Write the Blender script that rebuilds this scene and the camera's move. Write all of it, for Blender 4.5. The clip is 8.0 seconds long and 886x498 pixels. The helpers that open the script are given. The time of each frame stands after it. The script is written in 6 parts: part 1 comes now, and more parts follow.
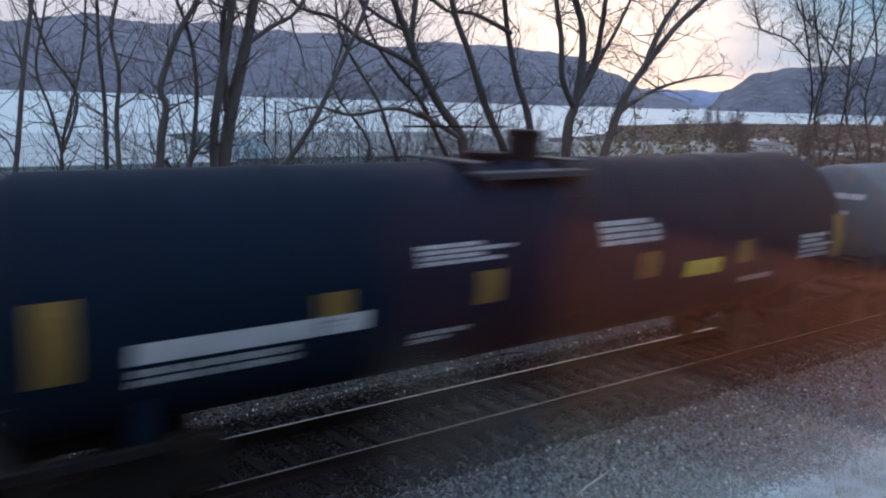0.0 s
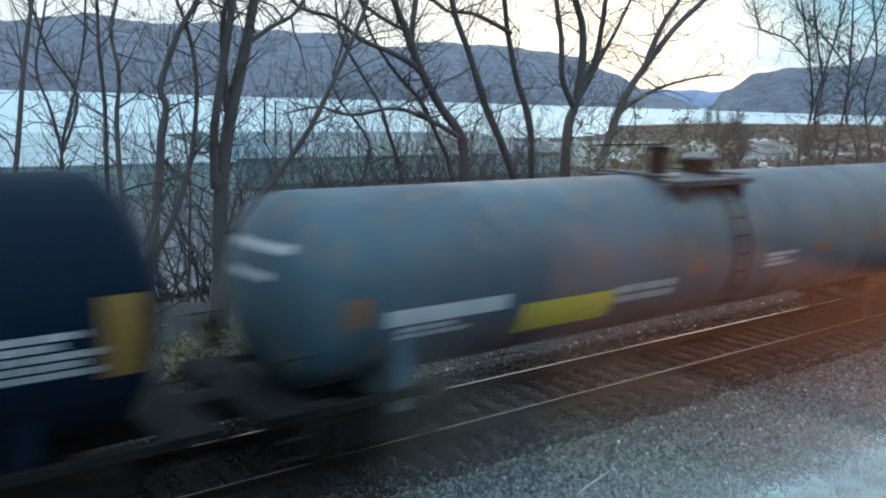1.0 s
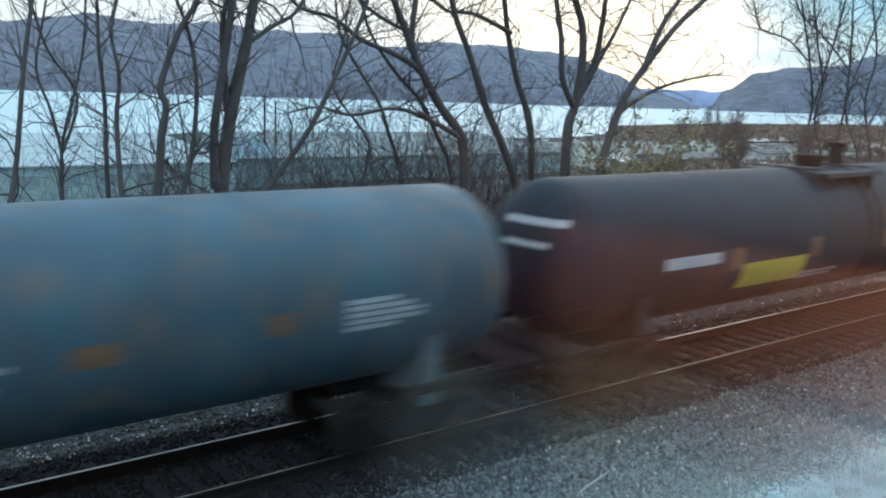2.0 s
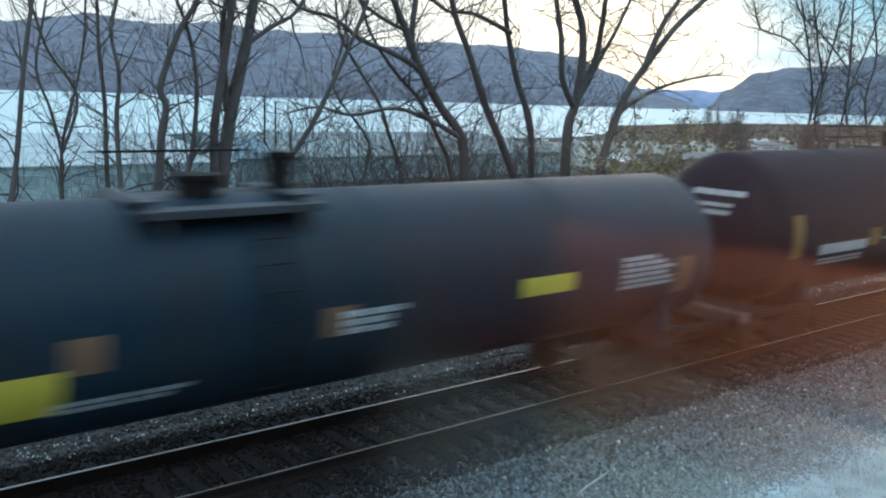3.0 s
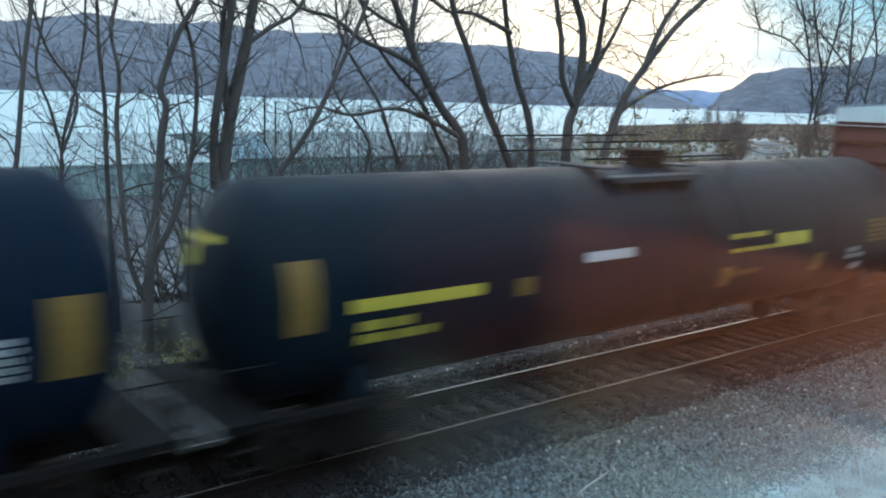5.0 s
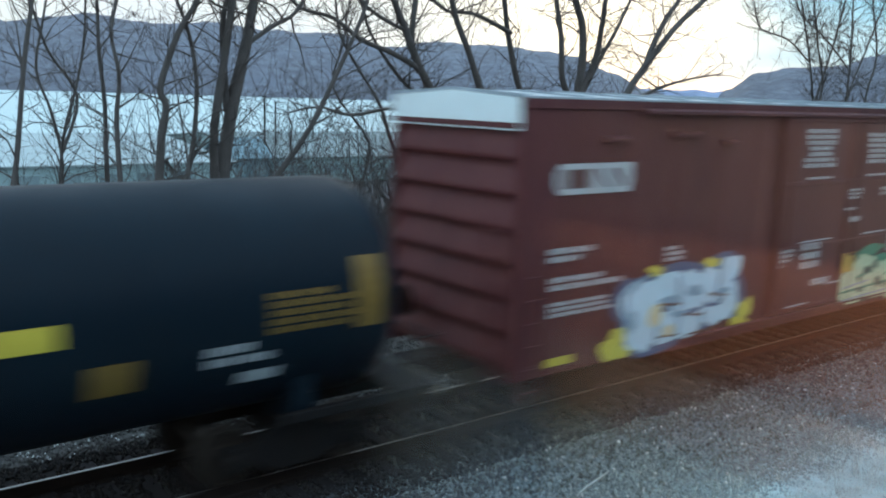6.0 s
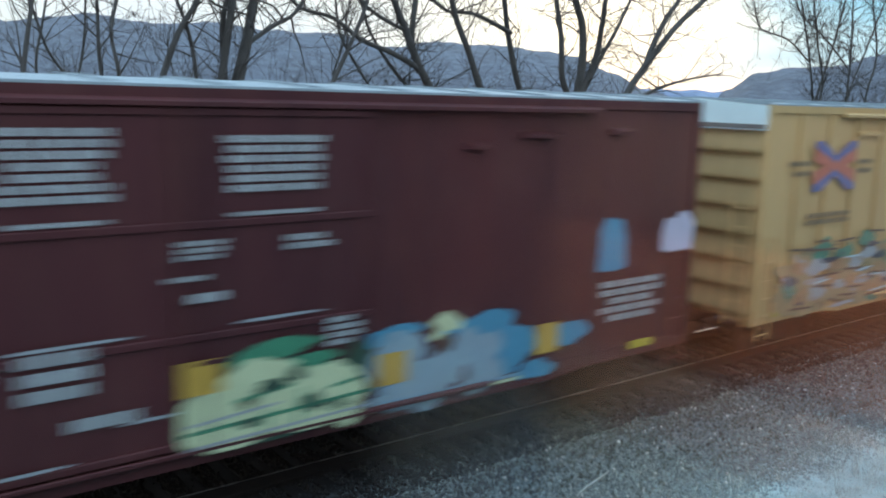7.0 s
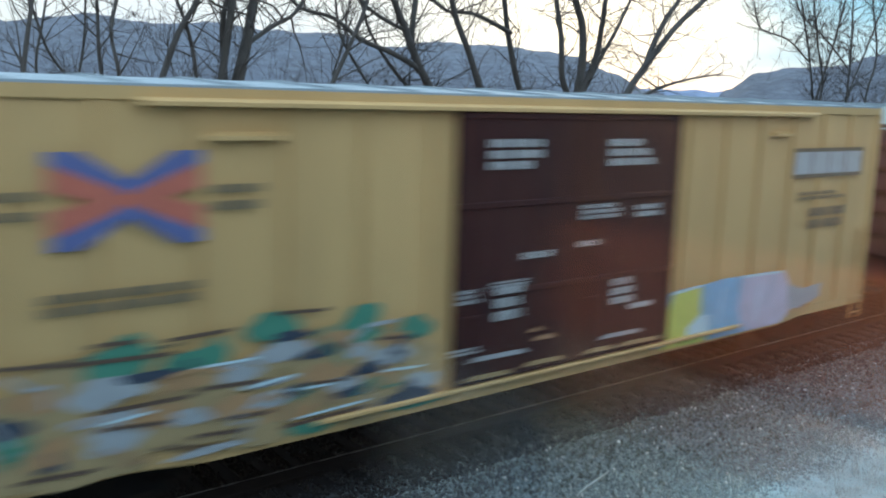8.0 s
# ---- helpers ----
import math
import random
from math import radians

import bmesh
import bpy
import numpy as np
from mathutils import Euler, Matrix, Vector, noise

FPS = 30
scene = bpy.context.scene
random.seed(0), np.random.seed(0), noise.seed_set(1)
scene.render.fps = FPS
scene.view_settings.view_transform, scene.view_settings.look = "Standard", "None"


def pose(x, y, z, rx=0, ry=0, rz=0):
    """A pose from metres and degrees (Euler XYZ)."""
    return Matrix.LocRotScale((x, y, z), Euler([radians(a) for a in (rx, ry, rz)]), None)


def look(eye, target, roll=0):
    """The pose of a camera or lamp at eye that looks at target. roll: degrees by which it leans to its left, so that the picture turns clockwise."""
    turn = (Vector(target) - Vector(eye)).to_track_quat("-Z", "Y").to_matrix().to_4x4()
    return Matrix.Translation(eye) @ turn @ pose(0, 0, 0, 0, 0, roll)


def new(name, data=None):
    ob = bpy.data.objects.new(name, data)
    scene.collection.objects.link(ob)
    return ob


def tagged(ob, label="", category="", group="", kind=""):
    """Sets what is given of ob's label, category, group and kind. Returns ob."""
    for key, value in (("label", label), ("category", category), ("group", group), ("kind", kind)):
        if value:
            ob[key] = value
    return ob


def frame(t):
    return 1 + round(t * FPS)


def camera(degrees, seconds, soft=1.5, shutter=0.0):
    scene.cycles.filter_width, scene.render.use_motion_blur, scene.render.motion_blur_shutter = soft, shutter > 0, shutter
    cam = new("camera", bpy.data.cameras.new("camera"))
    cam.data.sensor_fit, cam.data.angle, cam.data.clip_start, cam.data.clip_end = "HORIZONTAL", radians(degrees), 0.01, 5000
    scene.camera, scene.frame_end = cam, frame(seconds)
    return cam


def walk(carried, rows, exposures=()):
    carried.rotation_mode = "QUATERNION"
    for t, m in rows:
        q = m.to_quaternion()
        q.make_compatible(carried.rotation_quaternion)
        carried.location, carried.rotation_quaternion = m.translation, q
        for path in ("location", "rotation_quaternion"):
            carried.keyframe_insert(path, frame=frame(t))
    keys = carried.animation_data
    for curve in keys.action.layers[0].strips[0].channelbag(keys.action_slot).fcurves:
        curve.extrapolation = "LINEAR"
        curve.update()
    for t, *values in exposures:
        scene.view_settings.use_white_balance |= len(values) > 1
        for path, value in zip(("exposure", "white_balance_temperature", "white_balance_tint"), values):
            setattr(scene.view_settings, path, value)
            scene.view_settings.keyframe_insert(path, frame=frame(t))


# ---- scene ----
cam = camera(53.07, 8.0, soft=2.0, shutter=0.7)
EYE = Vector((0.0, 0.0, 5.164))
YAW, PITCH, ROLL = radians(38.336), radians(9.755), 1.7
AIM = EYE + Vector((math.sin(YAW) * math.cos(PITCH), math.cos(YAW) * math.cos(PITCH), -math.sin(PITCH)))
walk(cam, [(0.0, look(EYE, AIM, ROLL)), (8.0, look(EYE, AIM, ROLL))], exposures=[(0.0, -0.11, 6950, 31), (0.4, 0.1, 6950, 23), (0.7, 0.26, 6950, 16), (1.0, 0.42, 6950, 10), (8.0, 0.42, 6950, 10)])

TRACK = 11.144      # the track's centre line runs along x at this y; rail tops at z = 0
GAUGE = 1.505       # between the rail heads' middles
WATER = -14.0

# ---- light ----
SUN_EL, SUN_AZ = radians(14.0), radians(50.0)   # azimuth from +y towards +x
world = bpy.data.worlds.new("dusk_sky")
scene.world = world
world.use_nodes = True
wn, wl = world.node_tree.nodes, world.node_tree.links
wn.clear()
w_out = wn.new("ShaderNodeOutputWorld")
w_bg = wn.new("ShaderNodeBackground")
w_bg.inputs["Strength"].default_value = 0.112
sky = wn.new("ShaderNodeTexSky")
sky.sky_type = "NISHITA"
sky.sun_disc = False
sky.sun_elevation, sky.sun_rotation = SUN_EL, SUN_AZ
sky.air_density, sky.dust_density, sky.ozone_density = 1.0, 0.6, 2.5
w_tc = wn.new("ShaderNodeTexCoord")
w_map = wn.new("ShaderNodeMapping")
w_map.inputs["Scale"].default_value = (1.0, 1.0, 4.0)
w_noise = wn.new("ShaderNodeTexNoise")
w_noise.inputs["Scale"].default_value = 2.2
w_noise.inputs["Detail"].default_value = 6.0
w_ramp = wn.new("ShaderNodeValToRGB")
w_ramp.color_ramp.elements[0].position, w_ramp.color_ramp.elements[1].position = 0.38, 0.62
w_cloud = wn.new("ShaderNodeMix")
w_cloud.data_type = "RGBA"
w_cloud.inputs[7].default_value = (6.3, 7.6, 9.0, 1)
wl.new(w_tc.outputs["Generated"], w_map.inputs["Vector"])
wl.new(w_map.outputs["Vector"], w_noise.inputs["Vector"])
wl.new(w_noise.outputs["Fac"], w_ramp.inputs["Fac"])
w_fac = wn.new("ShaderNodeMath")
w_fac.operation = "MULTIPLY_ADD"
w_fac.inputs[1].default_value = 0.36
w_fac.inputs[2].default_value = 0.64
wl.new(w_ramp.outputs["Color"], w_fac.inputs[0])
wl.new(w_fac.outputs["Value"], w_cloud.inputs[0])
wl.new(sky.outputs["Color"], w_cloud.inputs[6])
# the dusk sky is brighter and bluer overhead than along the horizon
w_sep = wn.new("ShaderNodeSeparateXYZ")
w_rise = wn.new("ShaderNodeMapRange")
w_rise.inputs["From Min"].default_value, w_rise.inputs["From Max"].default_value = 0.1, 0.75
w_rise.inputs["To Min"].default_value, w_rise.inputs["To Max"].default_value = 0.0, 1.0
w_rise.clamp = True
w_tint = wn.new("ShaderNodeMix")
w_tint.data_type = "VECTOR"
w_tint.inputs[4].default_value, w_tint.inputs[5].default_value = (1.03, 1.0, 0.96), (1.5, 1.85, 2.1)
w_mul = wn.new("ShaderNodeVectorMath")
w_mul.operation = "MULTIPLY"
wl.new(w_tc.outputs["Generated"], w_sep.inputs["Vector"])
wl.new(w_sep.outputs["Z"], w_rise.inputs["Value"])
wl.new(w_cloud.outputs[2], w_mul.inputs[0])
wl.new(w_rise.outputs["Result"], w_tint.inputs[0])
wl.new(w_tint.outputs[1], w_mul.inputs[1])
# a ragged break in the cloud, where the clear blue shows, north of the sunset glow
w_near = wn.new("ShaderNodeVectorMath")
w_near.operation = "DOT_PRODUCT"
w_near.inputs[1].default_value = (math.sin(radians(65)) * math.cos(radians(13)), math.cos(radians(65)) * math.cos(radians(13)), math.sin(radians(13)))
w_rag = wn.new("ShaderNodeMath")
w_rag.operation = "MULTIPLY_ADD"
w_rag.inputs[1].default_value = 0.03
w_gap = wn.new("ShaderNodeMapRange")
w_gap.inputs["From Min"].default_value, w_gap.inputs["From Max"].default_value = 0.985, 1.006
w_clear = wn.new("ShaderNodeMix")
w_clear.data_type = "RGBA"
w_clear.inputs[7].default_value = (3.4, 6.6, 8.6, 1)
wl.new(w_tc.outputs["Generated"], w_near.inputs[0])
wl.new(w_noise.outputs["Fac"], w_rag.inputs[0])
wl.new(w_near.outputs["Value"], w_rag.inputs[2])
wl.new(w_rag.outputs["Value"], w_gap.inputs["Value"])
wl.new(w_gap.outputs["Result"], w_clear.inputs[0])
wl.new(w_mul.outputs["Vector"], w_clear.inputs[6])
wl.new(w_clear.outputs[2], w_bg.inputs["Color"])
wl.new(w_bg.outputs["Background"], w_out.inputs["Surface"])

sun_data = bpy.data.lights.new("sun", "SUN")
sun_data.energy, sun_data.angle, sun_data.color = 0.25, radians(30), (1.0, 0.86, 0.72)
sun = new("sun", sun_data)
sun_dir = Vector((math.sin(SUN_AZ) * math.cos(SUN_EL), math.cos(SUN_AZ) * math.cos(SUN_EL), math.sin(SUN_EL)))
sun.matrix_world = look((0, 0, 60), Vector((0, 0, 60)) - sun_dir)

# ---- materials ----
def surface(name, base, rough=0.6, metal=0.0, second=None, third=None, scale=6.0, fine=60.0, stretch=(1, 1, 1),
            spread=0.5, wear=0.25, bump=0.15, bump_dist=0.01, island=0.0, per_object=0.0, spec=0.5):
    """A procedural surface: base colour, broad stains of `second`, fine grain of `third`, uneven gloss and relief."""
    m = bpy.data.materials.new(name)
    m.use_nodes = True
    n, l = m.node_tree.nodes, m.node_tree.links
    b = n["Principled BSDF"]
    tc = n.new("ShaderNodeTexCoord")
    mp = n.new("ShaderNodeMapping")
    mp.inputs["Scale"].default_value = stretch
    l.new(tc.outputs["Object"], mp.inputs["Vector"])
    second = second or tuple(c * 0.6 for c in base)
    third = third or tuple(min(1, c * 1.5) for c in base)
    broad = n.new("ShaderNodeTexNoise")
    broad.inputs["Scale"].default_value, broad.inputs["Detail"].default_value, broad.inputs["Roughness"].default_value = scale, 5, 0.6
    grain = n.new("ShaderNodeTexNoise")
    grain.inputs["Scale"].default_value, grain.inputs["Detail"].default_value = fine, 3
    for t in (broad, grain):
        l.new(mp.outputs["Vector"], t.inputs["Vector"])
    r1 = n.new("ShaderNodeMapRange")
    r1.inputs["From Min"].default_value, r1.inputs["From Max"].default_value = 0.5 - 0.12, 0.5 + 0.18
    r1.inputs["To Max"].default_value = spread
    l.new(broad.outputs["Fac"], r1.inputs["Value"])
    r2 = n.new("ShaderNodeMapRange")
    r2.inputs["From Min"].default_value, r2.inputs["From Max"].default_value = 0.48, 0.72
    r2.inputs["To Max"].default_value = wear
    l.new(grain.outputs["Fac"], r2.inputs["Value"])
    m1, m2 = n.new("ShaderNodeMix"), n.new("ShaderNodeMix")
    m1.data_type = m2.data_type = "RGBA"
    m1.inputs[6].default_value, m1.inputs[7].default_value = (*base, 1), (*second, 1)
    m2.inputs[7].default_value = (*third, 1)
    l.new(r1.outputs["Result"], m1.inputs[0])
    l.new(m1.outputs[2], m2.inputs[6])
    l.new(r2.outputs["Result"], m2.inputs[0])
    col = m2.outputs[2]
    if island or per_object:
        src = n.new("ShaderNodeNewGeometry").outputs["Random Per Island"] if island else n.new("ShaderNodeObjectInfo").outputs["Random"]
        rr = n.new("ShaderNodeMapRange")
        a = island or per_object
        rr.inputs["To Min"].default_value, rr.inputs["To Max"].default_value = 1 - a, 1 + a
        l.new(src, rr.inputs["Value"])
        hv = n.new("ShaderNodeHueSaturation")
        l.new(rr.outputs["Result"], hv.inputs["Value"])
        l.new(col, hv.inputs["Color"])
        col = hv.outputs["Color"]
    l.new(col, b.inputs["Base Color"])
    rg = n.new("ShaderNodeMapRange")
    rg.inputs["To Min"].default_value, rg.inputs["To Max"].default_value = max(0.03, rough - 0.14), min(1, rough + 0.14)
    l.new(broad.outputs["Fac"], rg.inputs["Value"])
    l.new(rg.outputs["Result"], b.inputs["Roughness"])
    b.inputs["Metallic"].default_value = metal
    b.inputs["Specular IOR Level"].default_value = spec
    if bump:
        bp = n.new("ShaderNodeBump")
        bp.inputs["Strength"].default_value, bp.inputs["Distance"].default_value = bump, bump_dist
        l.new(grain.outputs["Fac"], bp.inputs["Height"])
        l.new(bp.outputs["Normal"], b.inputs["Normal"])
    return m


STREAK = (1.0, 1.0, 0.12)
BLACK = surface("black_tank_paint", (0.002, 0.0115, 0.025), 0.55, second=(0.004, 0.009, 0.017), third=(0.008, 0.011, 0.014), scale=1.2, fine=9, stretch=STREAK, bump=0.02, spec=0.035)
GREY = surface("weathered_grey_tank_paint", (0.047, 0.104, 0.135), 0.5, second=(0.034, 0.06, 0.078), third=(0.125, 0.1, 0.08), scale=0.8, fine=3, stretch=(1, 1, 0.35), spread=0.9, wear=0.8, bump=0.02, spec=0.3)
GLOSSBLACK = surface("glossy_black_tank_paint", (0.003, 0.0115, 0.019), 0.45, second=(0.005, 0.009, 0.014), third=(0.009, 0.011, 0.014), scale=1.2, fine=9, stretch=STREAK, bump=0.02, spec=0.08)
RUSTY = surface("rusty_dark_tank_paint", (0.005, 0.022, 0.037), 0.5, second=(0.021, 0.022, 0.022), third=(0.026, 0.024, 0.022), scale=0.6, fine=5, stretch=(1, 1, 0.3), spread=0.65, bump=0.03, spec=0.15)
CHASSIS = surface("dusty_black_steel", (0.009, 0.009, 0.01), 0.75, spec=0.1, second=(0.017, 0.014, 0.012), third=(0.028, 0.022, 0.019), scale=3, fine=30, bump=0.2)
GRATING = surface("worn_dark_steel_grating", (0.01, 0.0105, 0.012), 0.7, second=(0.007, 0.007, 0.008), scale=3, fine=40, spec=0.08)
WALKSTEEL = surface("dark_blue_grey_walkway_steel", (0.022, 0.027, 0.034), 0.65, second=(0.014, 0.016, 0.02), scale=3, fine=30)
BEAM = surface("pale_worn_beam_steel", (0.17, 0.17, 0.165), 0.6, second=(0.08, 0.075, 0.07), scale=4, fine=30, spec=0.2)
SPILL = surface("oily_spill_stain", (0.06, 0.065, 0.075), 0.4, second=(0.05, 0.045, 0.045), third=(0.09, 0.09, 0.1), scale=2.5, fine=9, stretch=(1, 1, 0.15), spread=0.8, wear=0.5, bump=0.0)
WHEEL = surface("worn_wheel_steel", (0.035, 0.027, 0.023), 0.6, metal=0.5, second=(0.055, 0.04, 0.03), fine=40)
TREAD = surface("polished_steel", (0.3, 0.3, 0.3), 0.35, metal=1.0, fine=80, bump=0.03)
RAILSIDE = surface("rusted_rail_steel", (0.018, 0.014, 0.013), 0.85, second=(0.012, 0.01, 0.01), fine=50, spec=0.1)
TIE = surface("creosoted_tie_wood", (0.016, 0.0145, 0.016), 0.9, second=(0.012, 0.011, 0.012), third=(0.025, 0.022, 0.022), scale=3, fine=25, stretch=(1.0, 0.15, 1), bump=0.5, per_object=0.3, spec=0.1)
STONE = surface("crushed_ballast", (0.155, 0.2, 0.212), 0.85, second=(0.125, 0.16, 0.168), third=(0.22, 0.26, 0.27), scale=8, fine=50, bump=0.15, island=0.16)
# stones beyond the rails: the passing train's shade is put into their colour
TRAINSHADE = surface("train_shaded_ballast", (0.07, 0.068, 0.066), 0.9, second=(0.04, 0.039, 0.038), third=(0.15, 0.145, 0.14), scale=8, fine=50, bump=0.4, island=0.7, spec=0.15)
SHOULDER = surface("grey_brown_shoulder_ballast", (0.06, 0.068, 0.074), 0.9, second=(0.04, 0.044, 0.047), third=(0.11, 0.12, 0.125), scale=8, fine=50, bump=0.2, island=0.22, spec=0.15)
# oily stone between the rails, darkened further to paint in the train's shade
OILED_SHADE = surface("oily_train_shaded_ballast", (0.022, 0.021, 0.022), 0.9, second=(0.018, 0.017, 0.018), third=(0.032, 0.03, 0.03), scale=8, fine=50, bump=0.2, island=0.2, spec=0.1)
GROUND = surface("gravel_and_dry_grass", (0.06, 0.062, 0.06), 0.95, second=(0.042, 0.043, 0.04), third=(0.1, 0.1, 0.095), scale=0.35, fine=14, spread=0.7, wear=0.6, bump=0.8, bump_dist=0.05, spec=0.15)
# distance haze is put into both hill colours as a blue-grey tint
HILL = surface("hazy_bare_wooded_hillside", (0.12, 0.132, 0.165), 1.0, second=(0.085, 0.088, 0.104), third=(0.165, 0.182, 0.215), scale=0.006, fine=0.03, spread=0.8, wear=0.8, bump=0.8, bump_dist=14)
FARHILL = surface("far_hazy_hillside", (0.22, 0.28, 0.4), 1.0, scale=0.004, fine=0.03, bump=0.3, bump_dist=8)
BARK = surface("grey_brown_bark", (0.085, 0.078, 0.074), 0.9, second=(0.045, 0.042, 0.04), third=(0.14, 0.13, 0.12), scale=4, fine=30, stretch=(1, 1, 0.25), bump=0.6)
TWIG = surface("dark_twig_bark", (0.075, 0.066, 0.062), 0.9, scale=3, fine=20, bump=0.0)
WHITE = surface("white_lettering_paint", (0.44, 0.46, 0.47), 0.55, scale=3, fine=15, wear=0.3, third=(0.4, 0.38, 0.36), bump=0.0)
YELLOW = surface("yellow_marking_paint", (0.55, 0.43, 0.045), 0.55, scale=3, fine=15, bump=0.0)
AMBER = surface("amber_placard_paint", (0.17, 0.095, 0.012), 0.6, scale=4, fine=20, bump=0.0)
RUSTPATCH = surface("brown_placard_paint", (0.16, 0.085, 0.045), 0.7, scale=4, fine=20, bump=0.0)
BLACKMARK = surface("faded_black_lettering", (0.16, 0.12, 0.075), 0.6, scale=4, fine=20, spread=0.4, bump=0.0)
BOXBROWN = surface("oxide_red_boxcar_paint", (0.091, 0.0235, 0.0265), 0.55, spec=0.25, wear=0.4, second=(0.048, 0.013, 0.018), third=(0.14, 0.055, 0.045), scale=0.8, fine=7, stretch=STREAK, spread=0.7, bump=0.03)
# the yellow paint again, darkened because the ends face away from the light
BOXEND_SHADED = surface("shaded_yellow_end_paint", (0.45, 0.295, 0.125), 0.6, second=(0.24, 0.17, 0.075), third=(0.16, 0.11, 0.06), scale=0.8, fine=6, stretch=STREAK, spread=0.7, bump=0.03)
BOXYELLOW = surface("faded_yellow_boxcar_paint", (0.62, 0.387, 0.163), 0.55, second=(0.5, 0.305, 0.125), third=(0.38, 0.25, 0.115), scale=0.8, fine=6, stretch=STREAK, spread=0.7, bump=0.03)
DOORBROWN = surface("dark_brown_door_paint", (0.034, 0.015, 0.017), 0.6, spec=0.12, second=(0.05, 0.022, 0.02), third=(0.11, 0.06, 0.04), scale=1, fine=8, stretch=STREAK, bump=0.03)
ENDWHITE = surface("white_end_plate_paint", (0.72, 0.85, 0.86), 0.45, scale=2, fine=14, spread=0.3, bump=0.02)
ROOFSTEEL = surface("dull_galvanised_roof_steel", (0.3, 0.36, 0.39), 0.6, metal=0.0, spec=0.15, second=(0.22, 0.26, 0.28), scale=1.5, fine=12, bump=0.03)


def water_material():
    m = bpy.data.materials.new("sky_tinted_river_water")
    m.use_nodes = True
    n, l = m.node_tree.nodes, m.node_tree.links
    b = n["Principled BSDF"]
    # sky reflection is put into this pale base; the low IOR mirrors little
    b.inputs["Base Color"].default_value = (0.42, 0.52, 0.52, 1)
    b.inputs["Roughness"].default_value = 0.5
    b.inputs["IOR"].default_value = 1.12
    tc = n.new("ShaderNodeTexCoord")
    no = n.new("ShaderNodeTexNoise")
    no.inputs["Scale"].default_value, no.inputs["Detail"].default_value = 0.25, 6
    bp = n.new("ShaderNodeBump")
    bp.inputs["Strength"].default_value, bp.inputs["Distance"].default_value = 0.25, 0.3
    l.new(tc.outputs["Object"], no.inputs["Vector"])
    l.new(no.outputs["Fac"], bp.inputs["Height"])
    l.new(bp.outputs["Normal"], b.inputs["Normal"])
    return m


RIVER = water_material()
# gravel and dry grass are pale; a cyan window glow is put in too
PALEGRAVEL = surface("glow_paled_gravel", (0.4, 0.58, 0.61), 0.9, second=(0.27, 0.39, 0.41), third=(0.48, 0.56, 0.58), scale=2.2, fine=45, spread=0.9, wear=0.7, bump=1.0, bump_dist=0.04)
LOT = surface("pale_lot_paving", (0.07, 0.08, 0.09), 0.85, second=(0.05, 0.057, 0.062), scale=0.05, fine=1.5, bump=0.1)
YARD = surface("pale_worn_grass_yard", (0.17, 0.19, 0.16), 0.9, second=(0.11, 0.12, 0.1), third=(0.26, 0.27, 0.24), scale=0.04, fine=0.5, bump=0.2)
PALEROOF = surface("pale_metal_roof", (0.31, 0.38, 0.385), 0.6, second=(0.25, 0.31, 0.315), spec=0.2, scale=0.05, fine=0.8, stretch=(1, 0.1, 1), bump=0.0)
PALEWALL = surface("pale_green_wall_sheet", (0.24, 0.36, 0.37), 0.6, scale=0.1, fine=1.0, bump=0.0)
DULLROOF = surface("dull_grey_green_roof", (0.17, 0.22, 0.225), 0.7, second=(0.12, 0.15, 0.155), spec=0.15, scale=0.05, fine=0.8, stretch=(1, 0.1, 1), bump=0.0)
GREYROOF = surface("weathered_grey_roofing", (0.14, 0.14, 0.14), 0.8, scale=0.3, fine=2, bump=0.0)
TEAL = surface("teal_blue_sheet", (0.12, 0.2, 0.23), 0.6, scale=0.2, fine=1.0, bump=0.0)
# reflected sky is put into the hall windows' pale base colour
SKYGLASS = surface("sky_paled_window_glass", (0.2, 0.28, 0.3), 0.15, bump=0.0)
IRON = surface("black_iron_fence", (0.02, 0.02, 0.022), 0.5, bump=0.0)
LEAF = surface("yellow_brown_leaves", (0.14, 0.115, 0.045), 0.7, second=(0.1, 0.09, 0.035), scale=3, fine=20, island=0.5, bump=0.0)
DRYGRASS = surface("pale_dry_grass", (0.46, 0.55, 0.53), 0.9, second=(0.33, 0.38, 0.35), scale=3, fine=20, island=0.4, bump=0.0)
DRY = surface("dry_grey_brown_reeds", (0.19, 0.155, 0.125), 0.9, second=(0.13, 0.11, 0.095), scale=0.3, fine=3, island=0.6, bump=0.0)
PALEGRAVEL_STONE = surface("pale_gravel_stones", (0.2, 0.275, 0.295), 0.85, second=(0.15, 0.2, 0.215), third=(0.5, 0.53, 0.54), scale=8, fine=50, island=0.3)
WHITE_STONE = surface("whitish_stone", (0.5, 0.53, 0.53), 0.8, second=(0.36, 0.38, 0.38), scale=6, fine=40, island=0.3, bump=0.2)
STICKWOOD = surface("weathered_grey_wood", (0.3, 0.33, 0.33), 0.85, second=(0.2, 0.21, 0.2), scale=6, fine=40, bump=0.3)
COACHWALL = surface("dark_grey_coach_paint", (0.08, 0.085, 0.09), 0.6, scale=2, fine=20, bump=0.05)
COACHIN = surface("dark_coach_lining", (0.012, 0.013, 0.016), 0.8, scale=2, fine=20, bump=0.05)
# headrest, trim and shell tones imitate the haze mirrored in the window
HEADREST = surface("brown_grey_headrest_cloth", (0.31, 0.19, 0.14), 0.9, second=(0.26, 0.16, 0.12), scale=6, fine=120, bump=0.3)
